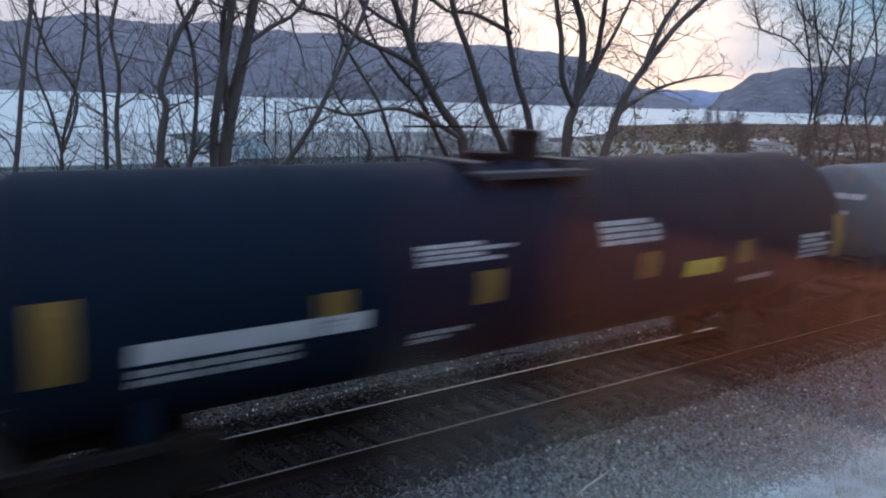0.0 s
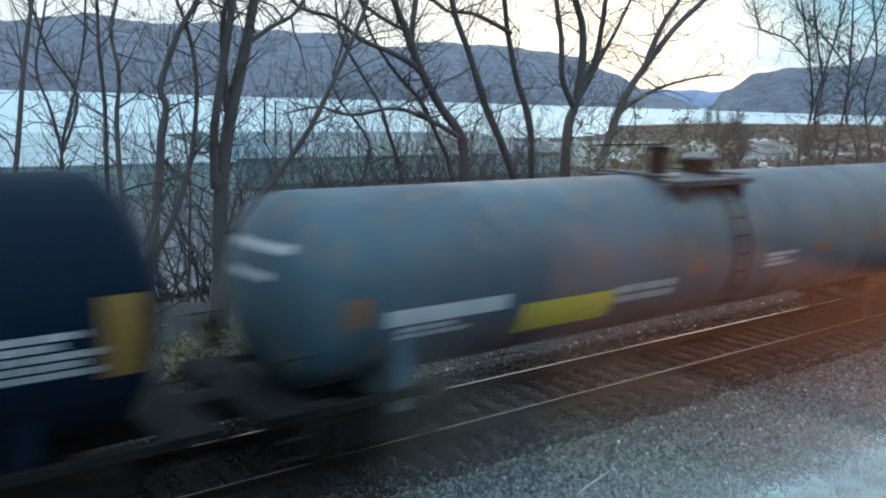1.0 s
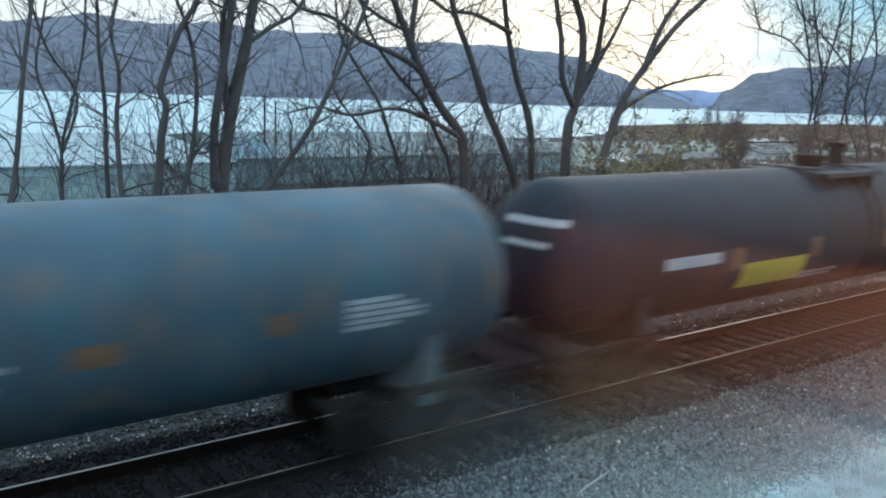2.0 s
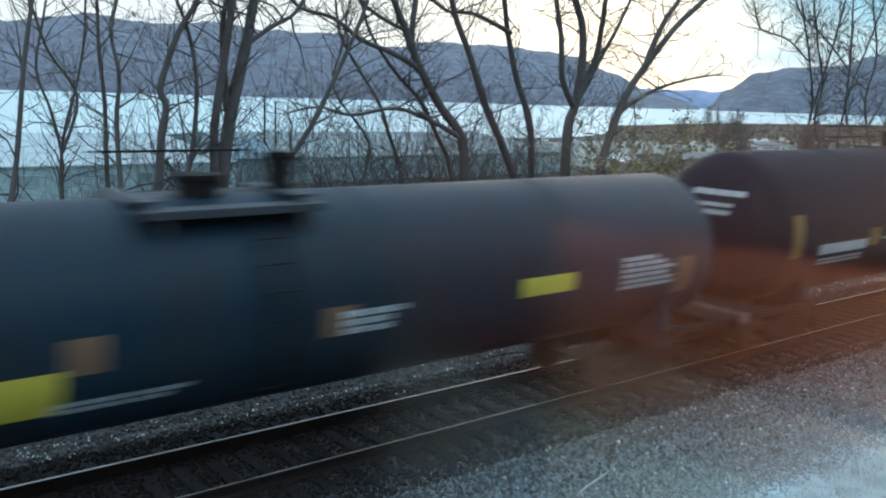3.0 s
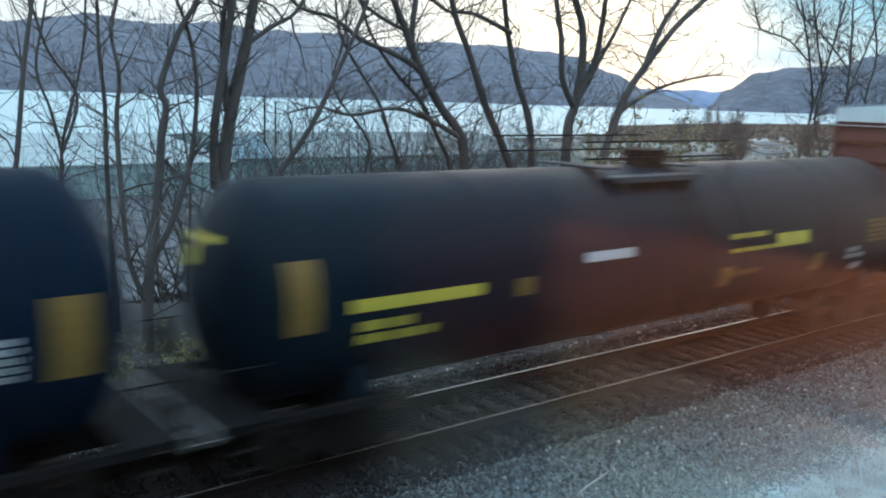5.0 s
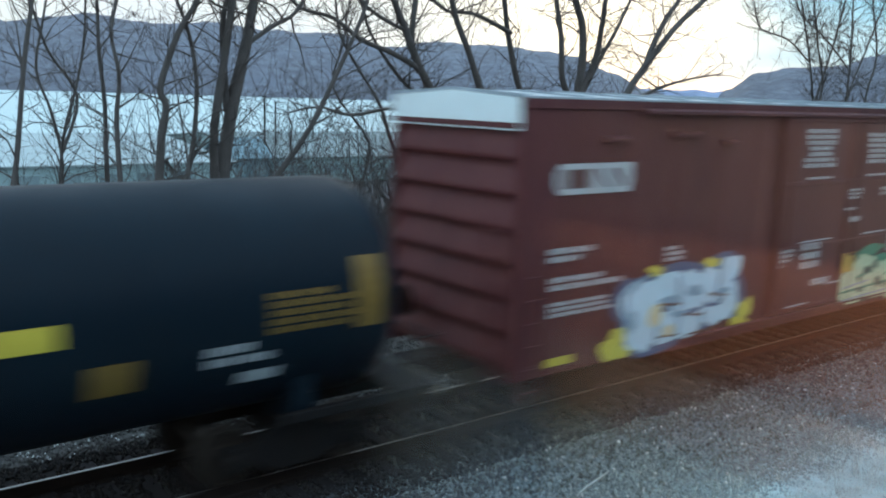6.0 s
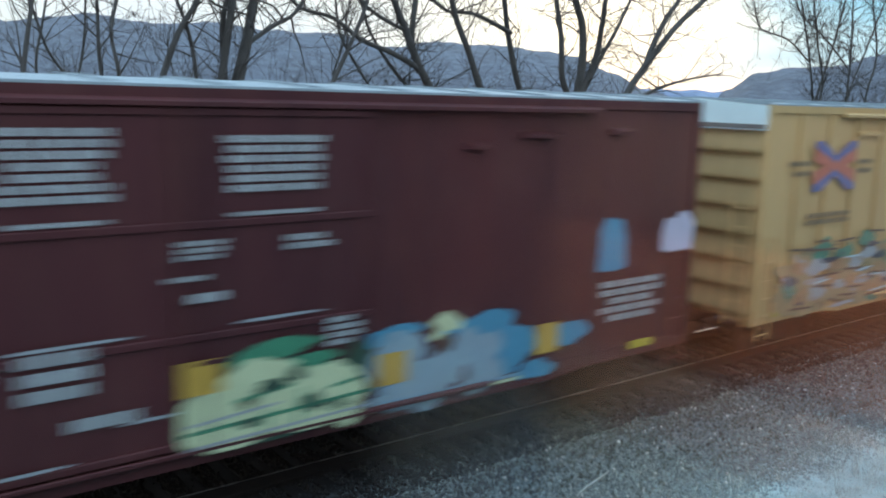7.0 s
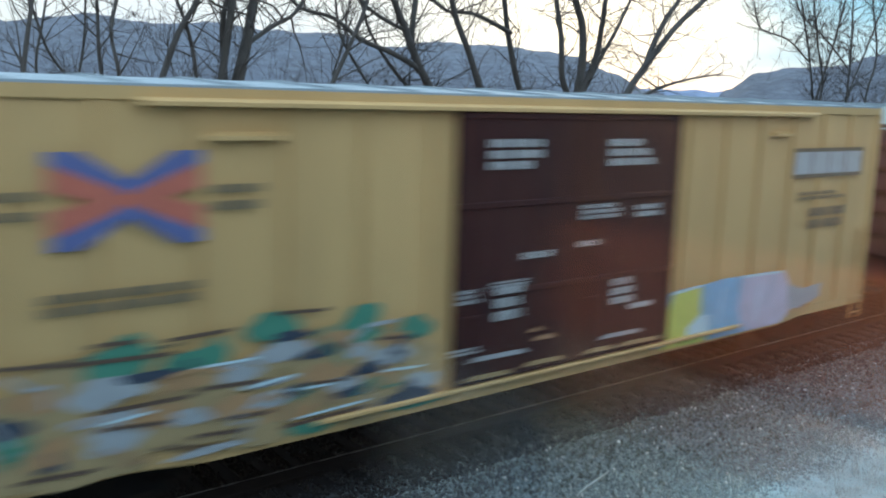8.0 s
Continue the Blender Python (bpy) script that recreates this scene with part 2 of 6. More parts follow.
SEATRED = surface("rust_red_seat_fabric", (0.62, 0.27, 0.17), 0.9, second=(0.52, 0.22, 0.14), scale=6, fine=120, bump=0.3)
# seat fabric darkened in colour for the dimmer light by the aisle
SEATDIM = surface("dimmed_seat_fabric", (0.13, 0.042, 0.042), 0.9, second=(0.1, 0.032, 0.032), scale=6, fine=120, bump=0.3)
AISLEHAZE = surface("blue_haze_seat_plastic", (0.38, 0.57, 0.8), 0.6, scale=4, fine=40, bump=0.05)
SEATTRIM = surface("mauve_haze_seat_trim", (0.8, 0.62, 0.57), 0.6, scale=4, fine=40, bump=0.05)
SEATSHELL = surface("pale_haze_seat_plastic", (0.75, 0.95, 0.98), 0.5, scale=4, fine=40, bump=0.05)


def pane_material():
    """Clear sheet glass: it lets the view through and mirrors a little, more so at a slant."""
    m = bpy.data.materials.new("window_glass")
    m.use_nodes = True
    n, l = m.node_tree.nodes, m.node_tree.links
    n.clear()
    out, mix = n.new("ShaderNodeOutputMaterial"), n.new("ShaderNodeMixShader")
    clear, gloss = n.new("ShaderNodeBsdfTransparent"), n.new("ShaderNodeBsdfGlossy")
    clear.inputs["Color"].default_value = (0.97, 0.98, 0.98, 1)
    gloss.inputs["Roughness"].default_value = 0.13
    fr, twice = n.new("ShaderNodeFresnel"), n.new("ShaderNodeMath")
    fr.inputs["IOR"].default_value = 1.5
    twice.operation = "MULTIPLY"
    twice.inputs[1].default_value = 1.8
    twice.use_clamp = True
    l.new(fr.outputs["Fac"], twice.inputs[0])
    l.new(twice.outputs["Value"], mix.inputs[0])
    l.new(clear.outputs["BSDF"], mix.inputs[1])
    l.new(gloss.outputs["BSDF"], mix.inputs[2])
    l.new(mix.outputs["Shader"], out.inputs["Surface"])
    return m


def lit_material(name, colour, strength):
    m = bpy.data.materials.new(name)
    m.use_nodes = True
    b = m.node_tree.nodes["Principled BSDF"]
    b.inputs["Base Color"].default_value = (0.8, 0.78, 0.74, 1)
    b.inputs["Emission Color"].default_value = (*colour, 1)
    b.inputs["Emission Strength"].default_value = strength
    return m


LAMP = lit_material("warm_lamp_diffuser", (1.0, 0.8, 0.58), 52.0)
PANE = pane_material()
HULL = surface("white_hull_paint", (0.55, 0.56, 0.56), 0.4, bump=0.0)


# ---- mesh tools ----
class Shape:
    """Collects vertices and faces of one mesh."""

    def __init__(self):
        self.v, self.f = [], []

    def add(self, verts, faces):
        o = len(self.v)
        self.v += [tuple(p) for p in verts]
        self.f += [tuple(i + o for i in f) for f in faces]
        return self

    def box(self, c, s, b=0.01, turn=None):
        """A box with chamfered edges: centre, sizes, chamfer."""
        hx, hy, hz = (d / 2 for d in s)
        b = min(b, 0.45 * min(hx, hy, hz) * 2 * 0.5)
        vs, ids = [], {}
        for sx in (-1, 1):
            for sy in (-1, 1):
                for sz in (-1, 1):
                    for k, p in enumerate(((hx, hy - b, hz - b), (hx - b, hy, hz - b), (hx - b, hy - b, hz))):
                        ids[sx, sy, sz, k] = len(vs)
                        vs.append((sx * p[0], sy * p[1], sz * p[2]))
        fs = []
        for s1 in (-1, 1):
            fs.append([ids[s1, a, c2, 0] for a, c2 in ((-1, -1), (1, -1), (1, 1), (-1, 1))])
            fs.append([ids[a, s1, c2, 1] for a, c2 in ((-1, -1), (-1, 1), (1, 1), (1, -1))])
            fs.append([ids[a, c2, s1, 2] for a, c2 in ((-1, -1), (1, -1), (1, 1), (-1, 1))])
            for s2 in (-1, 1):
                fs.append([ids[s1, s2, -1, 0], ids[s1, s2, 1, 0], ids[s1, s2, 1, 1], ids[s1, s2, -1, 1]])
                fs.append([ids[s1, -1, s2, 0], ids[s1, 1, s2, 0], ids[s1, 1, s2, 2], ids[s1, -1, s2, 2]])
                fs.append([ids[-1, s1, s2, 1], ids[1, s1, s2, 1], ids[1, s1, s2, 2], ids[-1, s1, s2, 2]])
                for s3 in (-1, 1):
                    fs.append([ids[s1, s2, s3, k] for k in range(3)])
        vs = [Vector(p) for p in vs]
        if turn is not None:
            vs = [turn @ p for p in vs]
        return self.add([p + Vector(c) for p in vs], fs)

    def tube(self, pts, radii, n=8, caps=True):
        """A tube along a line of points; radii: one number or one for each point."""
        pts = [Vector(p) for p in pts]
        if not isinstance(radii, (list, tuple)):
            radii = [radii] * len(pts)
        rings, side = [], None
        for i, p in enumerate(pts):
            d = (pts[min(i + 1, len(pts) - 1)] - pts[max(i - 1, 0)]).normalized()
            if side is None:
                side = d.orthogonal().normalized()
            side = (side - d * side.dot(d)).normalized()
            up = d.cross(side)
            rings.append([p + radii[i] * (math.cos(a) * side + math.sin(a) * up) for a in (2 * math.pi * k / n for k in range(n))])
        vs = [q for r in rings for q in r]
        fs = [(i * n + k, i * n + (k + 1) % n, (i + 1) * n + (k + 1) % n, (i + 1) * n + k) for i in range(len(pts) - 1) for k in range(n)]
        if caps:
            fs += [tuple(range(n))[::-1], tuple((len(pts) - 1) * n + k for k in range(n))]
        return self.add(vs, fs)

    def lathe_x(self, prof, n=48, zc=0.0):
        """Turned about an axis along x: prof is a list of (x, radius)."""
        vs = [(x, r * math.sin(a), zc + r * math.cos(a)) for x, r in prof for a in (2 * math.pi * k / n for k in range(n))]
        fs = [(i * n + k, i * n + (k + 1) % n, (i + 1) * n + (k + 1) % n, (i + 1) * n + k) for i in range(len(prof) - 1) for k in range(n)]
        fs += [tuple(range(n))[::-1], tuple((len(prof) - 1) * n + k for k in range(n))]
        return self.add(vs, fs)

    def lathe_y(self, prof, n=24, c=(0, 0, 0)):
        vs = [(c[0] + r * math.cos(a), c[1] + y, c[2] + r * math.sin(a)) for y, r in prof for a in (2 * math.pi * k / n for k in range(n))]
        fs = [(i * n + k, i * n + (k + 1) % n, (i + 1) * n + (k + 1) % n, (i + 1) * n + k) for i in range(len(prof) - 1) for k in range(n)]
        fs += [tuple(range(n))[::-1], tuple((len(prof) - 1) * n + k for k in range(n))]
        return self.add(vs, fs)

    def prism_y(self, outline, y0, y1):
        """An outline of (x, z) points drawn out from y0 to y1."""
        n = len(outline)
        vs = [(x, y0, z) for x, z in outline] + [(x, y1, z) for x, z in outline]
        fs = [tuple(range(n)), tuple(range(2 * n - 1, n - 1, -1))] + [(k, k + n, (k + 1) % n + n, (k + 1) % n) for k in range(n)]
        return self.add(vs, fs)

    def prism_x(self, outline, x0, x1):
        """An outline of (y, z) points drawn out from x0 to x1."""
        n = len(outline)
        vs = [(x0, y, z) for y, z in outline] + [(x1, y, z) for y, z in outline]
        fs = [tuple(range(n)), tuple(range(2 * n - 1, n - 1, -1))] + [(k, k + n, (k + 1) % n + n, (k + 1) % n) for k in range(n)]
        return self.add(vs, fs)

    def mesh(self, name, material, smooth=None):
        me = bpy.data.meshes.new(name)
        me.from_pydata(self.v, [], self.f)
        bm = bmesh.new()
        bm.from_mesh(me)
        if len(bm.faces) < 20000:
            bmesh.ops.recalc_face_normals(bm, faces=bm.faces)
        bm.to_mesh(me)
        bm.free()
        me.materials.append(material)
        if smooth:
            me.shade_smooth()
            me.set_sharp_from_angle(angle=radians(smooth))
        return me


def part(name, shape, material, parent=None, label="", smooth=None, at=None):
    ob = new(name, shape.mesh(name, material, smooth) if isinstance(shape, Shape) else shape)
    ob.parent = parent
    if at is not None:
        ob.matrix_basis = at
    if label:
        tagged(ob, label)
    return ob


def thing(name, label, category, m, group="", kind=""):
    ob = new(name)
    ob.matrix_basis = m
    ob.empty_display_size = 0.3
    return tagged(ob, label, category, group, kind)


MOVING_CARS, WHEELSETS = [], []


def travelled(t):
    return 15.25 * t - 0.04 * t * t


# ---- the ground ----
def lerp_table(x, table):
    for (a, p), (b, q2) in zip(table, table[1:]):
        if x <= b:
            k = min(1.0, max(0.0, (x - a) / (b - a)))
            k = k * k * (3 - 2 * k)
            return p + (q2 - p) * k
    return table[-1][1]


BANK = [(-60, -0.9), (6.6, -0.75), (7.8, -0.6), (8.75, -0.33), (9.2, -0.235), (13.1, -0.235), (14.3, -0.65), (16, -0.5), (21, -0.3),
        (30, -2.6), (45, -7.0), (80, -11.2), (140, -12.2), (300, -12.6)]


def shore(x):
    """How far from the track's side the river bank lies."""
    spit = max(0.0, min(1.0, (x - 330) / 150)) * max(0.0, min(1.0, (960 - x) / 300))
    return 330 + 105 * spit + 50 * math.sin(x * 0.004 + 1) * max(0.0, 1 - max(0, x - 200) / 400) + 0.33 * max(0, x - 420)


def ground_height(x, y):
    z = lerp_table(y, BANK)
    if y > 14:
        z += 0.25 * noise.noise((x * 0.35, y * 0.35, 0)) + min(1, (y - 14) / 40) * 0.8 * noise.noise((x * 0.06, y * 0.06, 3))
    elif y < 8.6:
        z += 0.02 * noise.noise((x * 0.8, y * 0.8, 0))
    if y > 150:
        d = y - shore(x)
        if d > -60:
            z = min(z, -12.6 - 5.0 * max(0, min(1, (d + 60) / 90)))
    return z


def steps(marks):
    out = []
    for (a, b, s) in marks:
        n = max(1, round((b - a) / s))
        out += [a + (b - a) * k / n for k in range(n)]
    return out + [marks[-1][1]]


def build_ground():
    xs = steps([(-4500, -400, 400), (-400, -40, 30), (-40, 0, 2), (0, 60, 0.7), (60, 160, 4), (160, 1200, 40), (1200, 4500, 400)])
    ys = steps([(-3000, -100, 400), (-100, 4, 13), (4, 24, 0.45), (24, 60, 2), (60, 300, 10), (300, 900, 30), (900, 4500, 400)])
    sh = Shape()
    nx = len(xs)
    sh.add([(x, y, ground_height(x, y)) for y in ys for x in xs],
           [(j * nx + i, j * nx + i + 1, (j + 1) * nx + i + 1, (j + 1) * nx + i) for j in range(len(ys) - 1) for i in range(nx - 1)])
    ob = part("ground", sh, GROUND, smooth=60)
    tagged(ob, "gravel trackside and rough wooded bank falling to a river", "ground", kind="structure")
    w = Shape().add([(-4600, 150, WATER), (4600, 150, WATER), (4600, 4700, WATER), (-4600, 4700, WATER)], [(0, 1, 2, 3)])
    tagged(part("water", w, RIVER), "wide river paled for the sky it reflects", "river", kind="structure")


build_ground()


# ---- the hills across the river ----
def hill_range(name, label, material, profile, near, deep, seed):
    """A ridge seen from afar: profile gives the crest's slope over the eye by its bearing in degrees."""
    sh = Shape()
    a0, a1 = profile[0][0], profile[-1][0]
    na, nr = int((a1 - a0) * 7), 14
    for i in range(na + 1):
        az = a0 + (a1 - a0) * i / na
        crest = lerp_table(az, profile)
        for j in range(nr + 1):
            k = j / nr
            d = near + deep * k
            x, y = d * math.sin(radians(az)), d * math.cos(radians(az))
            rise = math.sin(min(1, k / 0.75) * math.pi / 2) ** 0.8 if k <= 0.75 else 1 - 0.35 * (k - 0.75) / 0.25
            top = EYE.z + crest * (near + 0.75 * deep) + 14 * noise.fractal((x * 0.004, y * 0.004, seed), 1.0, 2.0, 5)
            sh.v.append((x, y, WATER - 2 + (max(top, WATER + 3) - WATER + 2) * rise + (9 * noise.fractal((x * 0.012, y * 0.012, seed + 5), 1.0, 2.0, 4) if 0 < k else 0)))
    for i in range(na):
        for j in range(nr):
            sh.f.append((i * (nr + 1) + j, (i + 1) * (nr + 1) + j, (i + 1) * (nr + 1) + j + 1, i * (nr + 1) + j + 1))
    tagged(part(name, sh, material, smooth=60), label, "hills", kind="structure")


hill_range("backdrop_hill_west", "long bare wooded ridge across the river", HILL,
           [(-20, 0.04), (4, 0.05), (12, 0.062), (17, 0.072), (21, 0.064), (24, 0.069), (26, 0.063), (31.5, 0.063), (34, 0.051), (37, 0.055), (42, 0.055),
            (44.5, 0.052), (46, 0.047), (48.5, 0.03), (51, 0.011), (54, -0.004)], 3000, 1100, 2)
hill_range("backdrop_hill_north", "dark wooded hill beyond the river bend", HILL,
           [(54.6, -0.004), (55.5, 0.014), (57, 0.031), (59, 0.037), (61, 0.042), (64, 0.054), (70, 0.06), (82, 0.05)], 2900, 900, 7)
hill_range("backdrop_ridge_far", "low distant ridge tinted blue for haze at the water's end", FARHILL, [(46, 0.012), (50, 0.0145), (56, 0.013), (60, 0.014), (70, 0.014)], 4200, 300, 11)


# ---- the track ----
def build_track():
    track = thing("railway_track", "single railway track of worn rails on dark wooden ties", "railway track", pose(0, TRACK, 0), kind="structure")
    x0, x1 = -40.0, 150.0
    prof = [(-0.07, -0.18), (-0.07, -0.165), (-0.012, -0.15), (-0.009, -0.045), (-0.036, -0.038), (-0.036, -0.008), (-0.028, -0.001),
            (0.028, -0.001), (0.036, -0.008), (0.036, -0.038), (0.009, -0.045), (0.012, -0.15), (0.07, -0.165), (0.07, -0.18)]
    for side in (-1, 1):
        y = side * GAUGE / 2
        rail = part("rail", Shape().prism_x([(y + a, z) for a, z in prof], x0, x1), RAILSIDE, track)
        part("running_surface", Shape().box(((x0 + x1) / 2, y, 0.0), (x1 - x0, 0.042 if side > 0 else 0.02, 0.004), 0.001), TREAD, rail, "polished bright wheel path")
    return track


RAILWAY = build_track()


# ---- trains ----
def letters(x0, x1, h, rng):
    """Stretches of x for the blocks of one line of unreadable writing, word by word."""
    x, out = x0, []
    while x < x1:
        for _ in range(rng.randint(3, 8)):
            w = max(0.03, h * rng.uniform(0.45, 0.75))
            if x >= x1:
                break
            out.append((x, min(x1, x + w)))
            x += w + max(0.008, h * 0.16)
        x += max(0.02, h * 0.45)
    return out


def strip(sh, x0, x1, z0, z1, R, zc, off=0.006, side=-1):
    """A painted patch on a tank's side."""
    n = 6
    vs = []
    for k in range(n + 1):
        z = z0 + (z1 - z0) * k / n
        y = side * (math.sqrt(max(0.01, R * R - (z - zc) ** 2)) + off)
        vs += [(x0, y, z), (x1, y, z)]
    return sh.add(vs, [(2 * k, 2 * k + 1, 2 * k + 3, 2 * k + 2) for k in range(n)])


def build_truck(car, x, wheel_r=0.42):
    """A two-axle freight truck: bolster with side frames and two wheelsets."""
    b = Shape().box((0, 0, 0.62), (0.42, 2.2, 0.28), 0.03)
    for s in (-1, 1):
        b.box((0, s * 0.98, 0.45), (0.5, 0.2, 0.12), 0.02)
    truck = part("truck", b, CHASSIS, car, at=pose(x, 0, 0))
    for s in (-1, 1):
        o = [(-1.12, 0.52), (-1.08, 0.62), (-0.62, 0.62), (-0.35, 0.8), (0.35, 0.8), (0.62, 0.62), (1.08, 0.62), (1.12, 0.52), (0.98, 0.36), (0.62, 0.36),
             (0.36, 0.22), (-0.36, 0.22), (-0.62, 0.36), (-0.98, 0.36)]
        sf = Shape().prism_y(o, s * 0.95, s * 1.1)
        for dx in (-0.18, -0.06, 0.06, 0.18):
            sf.tube([(dx, s * 1.03, 0.3), (dx, s * 1.03, 0.62)], 0.05, 8)
        for dx in (-0.89, 0.89):
            sf.lathe_y([(s * 0.95, 0.13), (s * 1.17, 0.13), (s * 1.19, 0.1)], 14, (dx, 0, 0.42))
        part("side_frame", sf, CHASSIS, truck)
    for dx in (-0.89, 0.89):
        w = Shape().tube([(0, -1.12, 0), (0, 1.12, 0)], 0.075, 12)
        for s in (-1, 1):
            w.lathe_y([(s * 0.67, wheel_r + 0.028), (s * 0.7, wheel_r + 0.028), (s * 0.715, wheel_r), (s * 0.81, wheel_r - 0.008), (s * 0.81, wheel_r - 0.06),
                       (s * 0.76, wheel_r - 0.09), (s * 0.75, 0.16), (s * 0.82, 0.13), (s * 0.82, 0.09)], 28)
            w.box((0.25, s * 0.765, 0), (0.03, 0.02, 0.1), 0.004)
        ws = part("wheelset", w, WHEEL, truck, "steel wheels on an axle", at=pose(dx, 0, wheel_r + 0.002), smooth=35)
        WHEELSETS.append((ws, dx, wheel_r))


def ladder(car, name, x, y, z0, z1, w, along, material, rungs=None, label=""):
    """Two rails with rungs; along: the rungs' direction."""
    a = Vector(along) * (w / 2)
    sh = Shape()
    for s in (-1, 1):
        sh.tube([Vector((x, y, z0)) + a * s, Vector((x, y, z1)) + a * s], 0.022, 6)
    n = rungs or int((z1 - z0) / 0.38)
    for k in range(n + 1):
        z = z0 + (z1 - z0) * (k + 0.3) / (n + 0.6)
        sh.tube([Vector((x, y, z)) - a, Vector((x, y, z)) + a], 0.014, 6)
    return part(name, sh, material, car, label)


def coupler(car, x, s):
    sh = Shape().box((x - s * 0.35, 0, 0.86), (0.7, 0.16, 0.2), 0.02)
    sh.box((x - s * 0.06, -0.05, 0.86), (0.22, 0.3, 0.3), 0.05)
    part("coupler", sh, CHASSIS, car)
    h = Shape().tube([(x - s * 0.4, -0.35, 0.75), (x - s * 0.25, -0.33, 0.5), (x - s * 0.05, -0.2, 0.38), (x, -0.1, 0.42)], 0.025, 7)
    part("brake_hose", h, CHASSIS, car)


MARK_KINDS = {"W": (WHITE, "lettering", "white lettering bars"), "AMB": (AMBER, "placard", "faded amber placard"), "Y": (YELLOW, "marking_plate", "yellow marking plate"),
              "R": (RUSTPATCH, "placard", "brown faded placard"), "K": (BLACKMARK, "lettering", "dark lettering bars")}


def tank_car(s, half, R, zc, paint, label, marks, group="tank cars of the train", trim=None, shift=0.0,
             domes=(("valve_housing", -0.9, 0.24, 0.42), ("manway", 0.35, 0.29, 0.28)), panels=(), head_marks=(), head_paint=None, walk_mid=-0.5, walk_drop=0.14, rails=2, beam=None, legs=False):
    """A tank car: half its length over couplers, shell radius, height of its axis, painted patches as (kind, lines, x0, x1, z0, z1)."""
    car = thing("tank_car", label, "tank car", pose(s, TRACK, 0), group)
    trim = trim or CHASSIS
    L = half - 0.55                      # half the shell
    head = R * 0.5
    prof = []
    for k in range(9):
        a = k / 8 * math.pi / 2
        prof.append((-L + head - head * math.cos(a), max(0.02, R * math.sin(a))))
    seams = 5
    for k in range(1, seams):
        x = -L + head + (2 * L - 2 * head) * k / seams
        prof += [(x - 0.03, R), (x - 0.02, R + 0.012), (x + 0.02, R + 0.012), (x + 0.03, R)]
    prof += [(-x, r) for x, r in prof[:9][::-1]]
    shell = part("shell", Shape().lathe_x(prof, 64, zc), paint, car, smooth=40)
    for e in (-1, 1):
        xe = e * (half - 0.55)
        # stub sill, bolster saddle and end platform
        part("sill", Shape().box((e * (L - 1.0), 0, 0.86), (2 * (half - L) + 2.2, 0.5, 0.34), 0.02), CHASSIS, car)
        xb = e * (half - 2.35)
        sad = Shape().prism_x([(-1.3, 0.95), (-1.3, 1.1), (-R * 0.8, zc - R * 0.6), (-R * 0.4, zc - R * 0.93), (R * 0.4, zc - R * 0.93), (R * 0.8, zc - R * 0.6),
                               (1.3, 1.1), (1.3, 0.95), (0.3, 0.78), (-0.3, 0.78)], xb - 0.15, xb + 0.15)
        part("saddle", sad, paint, car)
        pl = Shape().box((xe, 0, 1.06), (0.75, 2.9, 0.05), 0.01)
        part("end_beam", Shape().box((xe + e * 0.405, 0, 0.98), (0.06, 2.9, 0.2), 0.01), beam or CHASSIS, car, "pale worn steel end beam" if beam else "")
        if legs:
            for sd in (-1, 1):
                part("bolster_leg", Shape().prism_y([(xb - 0.16, 0.72), (xb + 0.16, 0.72), (xb + 0.13, 1.75), (xb - 0.13, 1.75)], sd * 1.2, sd * 1.34), paint, car)
        part("end_platform", pl, GRATING, car, "worn dark steel end platform")
        for sd in (-1, 1):
            part("side_sill", Shape().box((e * (half - 1.6), sd * 1.38, 1.0), (2.3, 0.1, 0.14), 0.01), CHASSIS, car)
        rl = Shape()
        for sd in (-1, 1):
            rl.tube([(xe + e * 0.3, sd * 1.4, 1.05), (xe + e * 0.3, sd * 1.44, 1.8), (xe - e * 0.3, sd * 1.46, 1.8), (xe - e * 0.3, sd * 1.43, 1.05)], 0.02, 6)
        rl.tube([(xe + e * 0.33, -1.44, 1.75), (xe + e * 0.33, 1.44, 1.75)], 0.02, 6)
        part("end_handrail", rl, CHASSIS, car)
        for sd in (-1, 1):
            st = Shape()
            for dx in (-0.22, 0.22):
                st.tube([(xe + dx, sd * 1.42, 1.05), (xe + dx, sd * 1.42, 0.42)], 0.02, 6)
            for z in (0.45, 0.72):
                st.box((xe, sd * 1.42, z), (0.46, 0.1, 0.03), 0.008)
            part("step", st, CHASSIS, car)
        coupler(car, e * half, e)
        build_truck(car, e * (half - 2.35))
    bw = Shape().lathe_x([(0.0, 0.28), (0.03, 0.28), (0.03, 0.24), (0.0, 0.24)], 20)
    part("brake_wheel", bw, CHASSIS, car, at=pose(-(half - 0.25), 0.55, 1.75))
    # walkway and fittings on top
    top = zc + R
    mid = walk_mid
    for sd in (-1, 1):
        plat = Shape().box((mid, sd * 0.86, top - walk_drop), (2.4, 0.46, 0.05), 0.01)
        plat.box((mid, sd * 1.08, top - walk_drop - 0.02), (2.4, 0.04, 0.11), 0.01)
        for dx in (-0.9, 0.9):
            plat.box((mid + dx, sd * 0.92, top - walk_drop - 0.2), (0.06, 0.3, 0.36), 0.01)
        part("walkway", plat, WALKSTEEL, car)
    for dx in (-1.05, 1.05):
        part("walkway", Shape().box((mid + dx, 0, top + 0.02), (0.3, 1.7, 0.04), 0.01), WALKSTEEL, car)
    for nm, dx, r, h in domes:
        d = Shape().tube([(dx, 0, top - 0.15), (dx, 0, top + h - 0.07), (dx, 0, top + h - 0.06), (dx, 0, top + h - 0.01), (dx, 0, top + h)], [r, r, r + 0.035, r + 0.035, r * 0.8], 20)
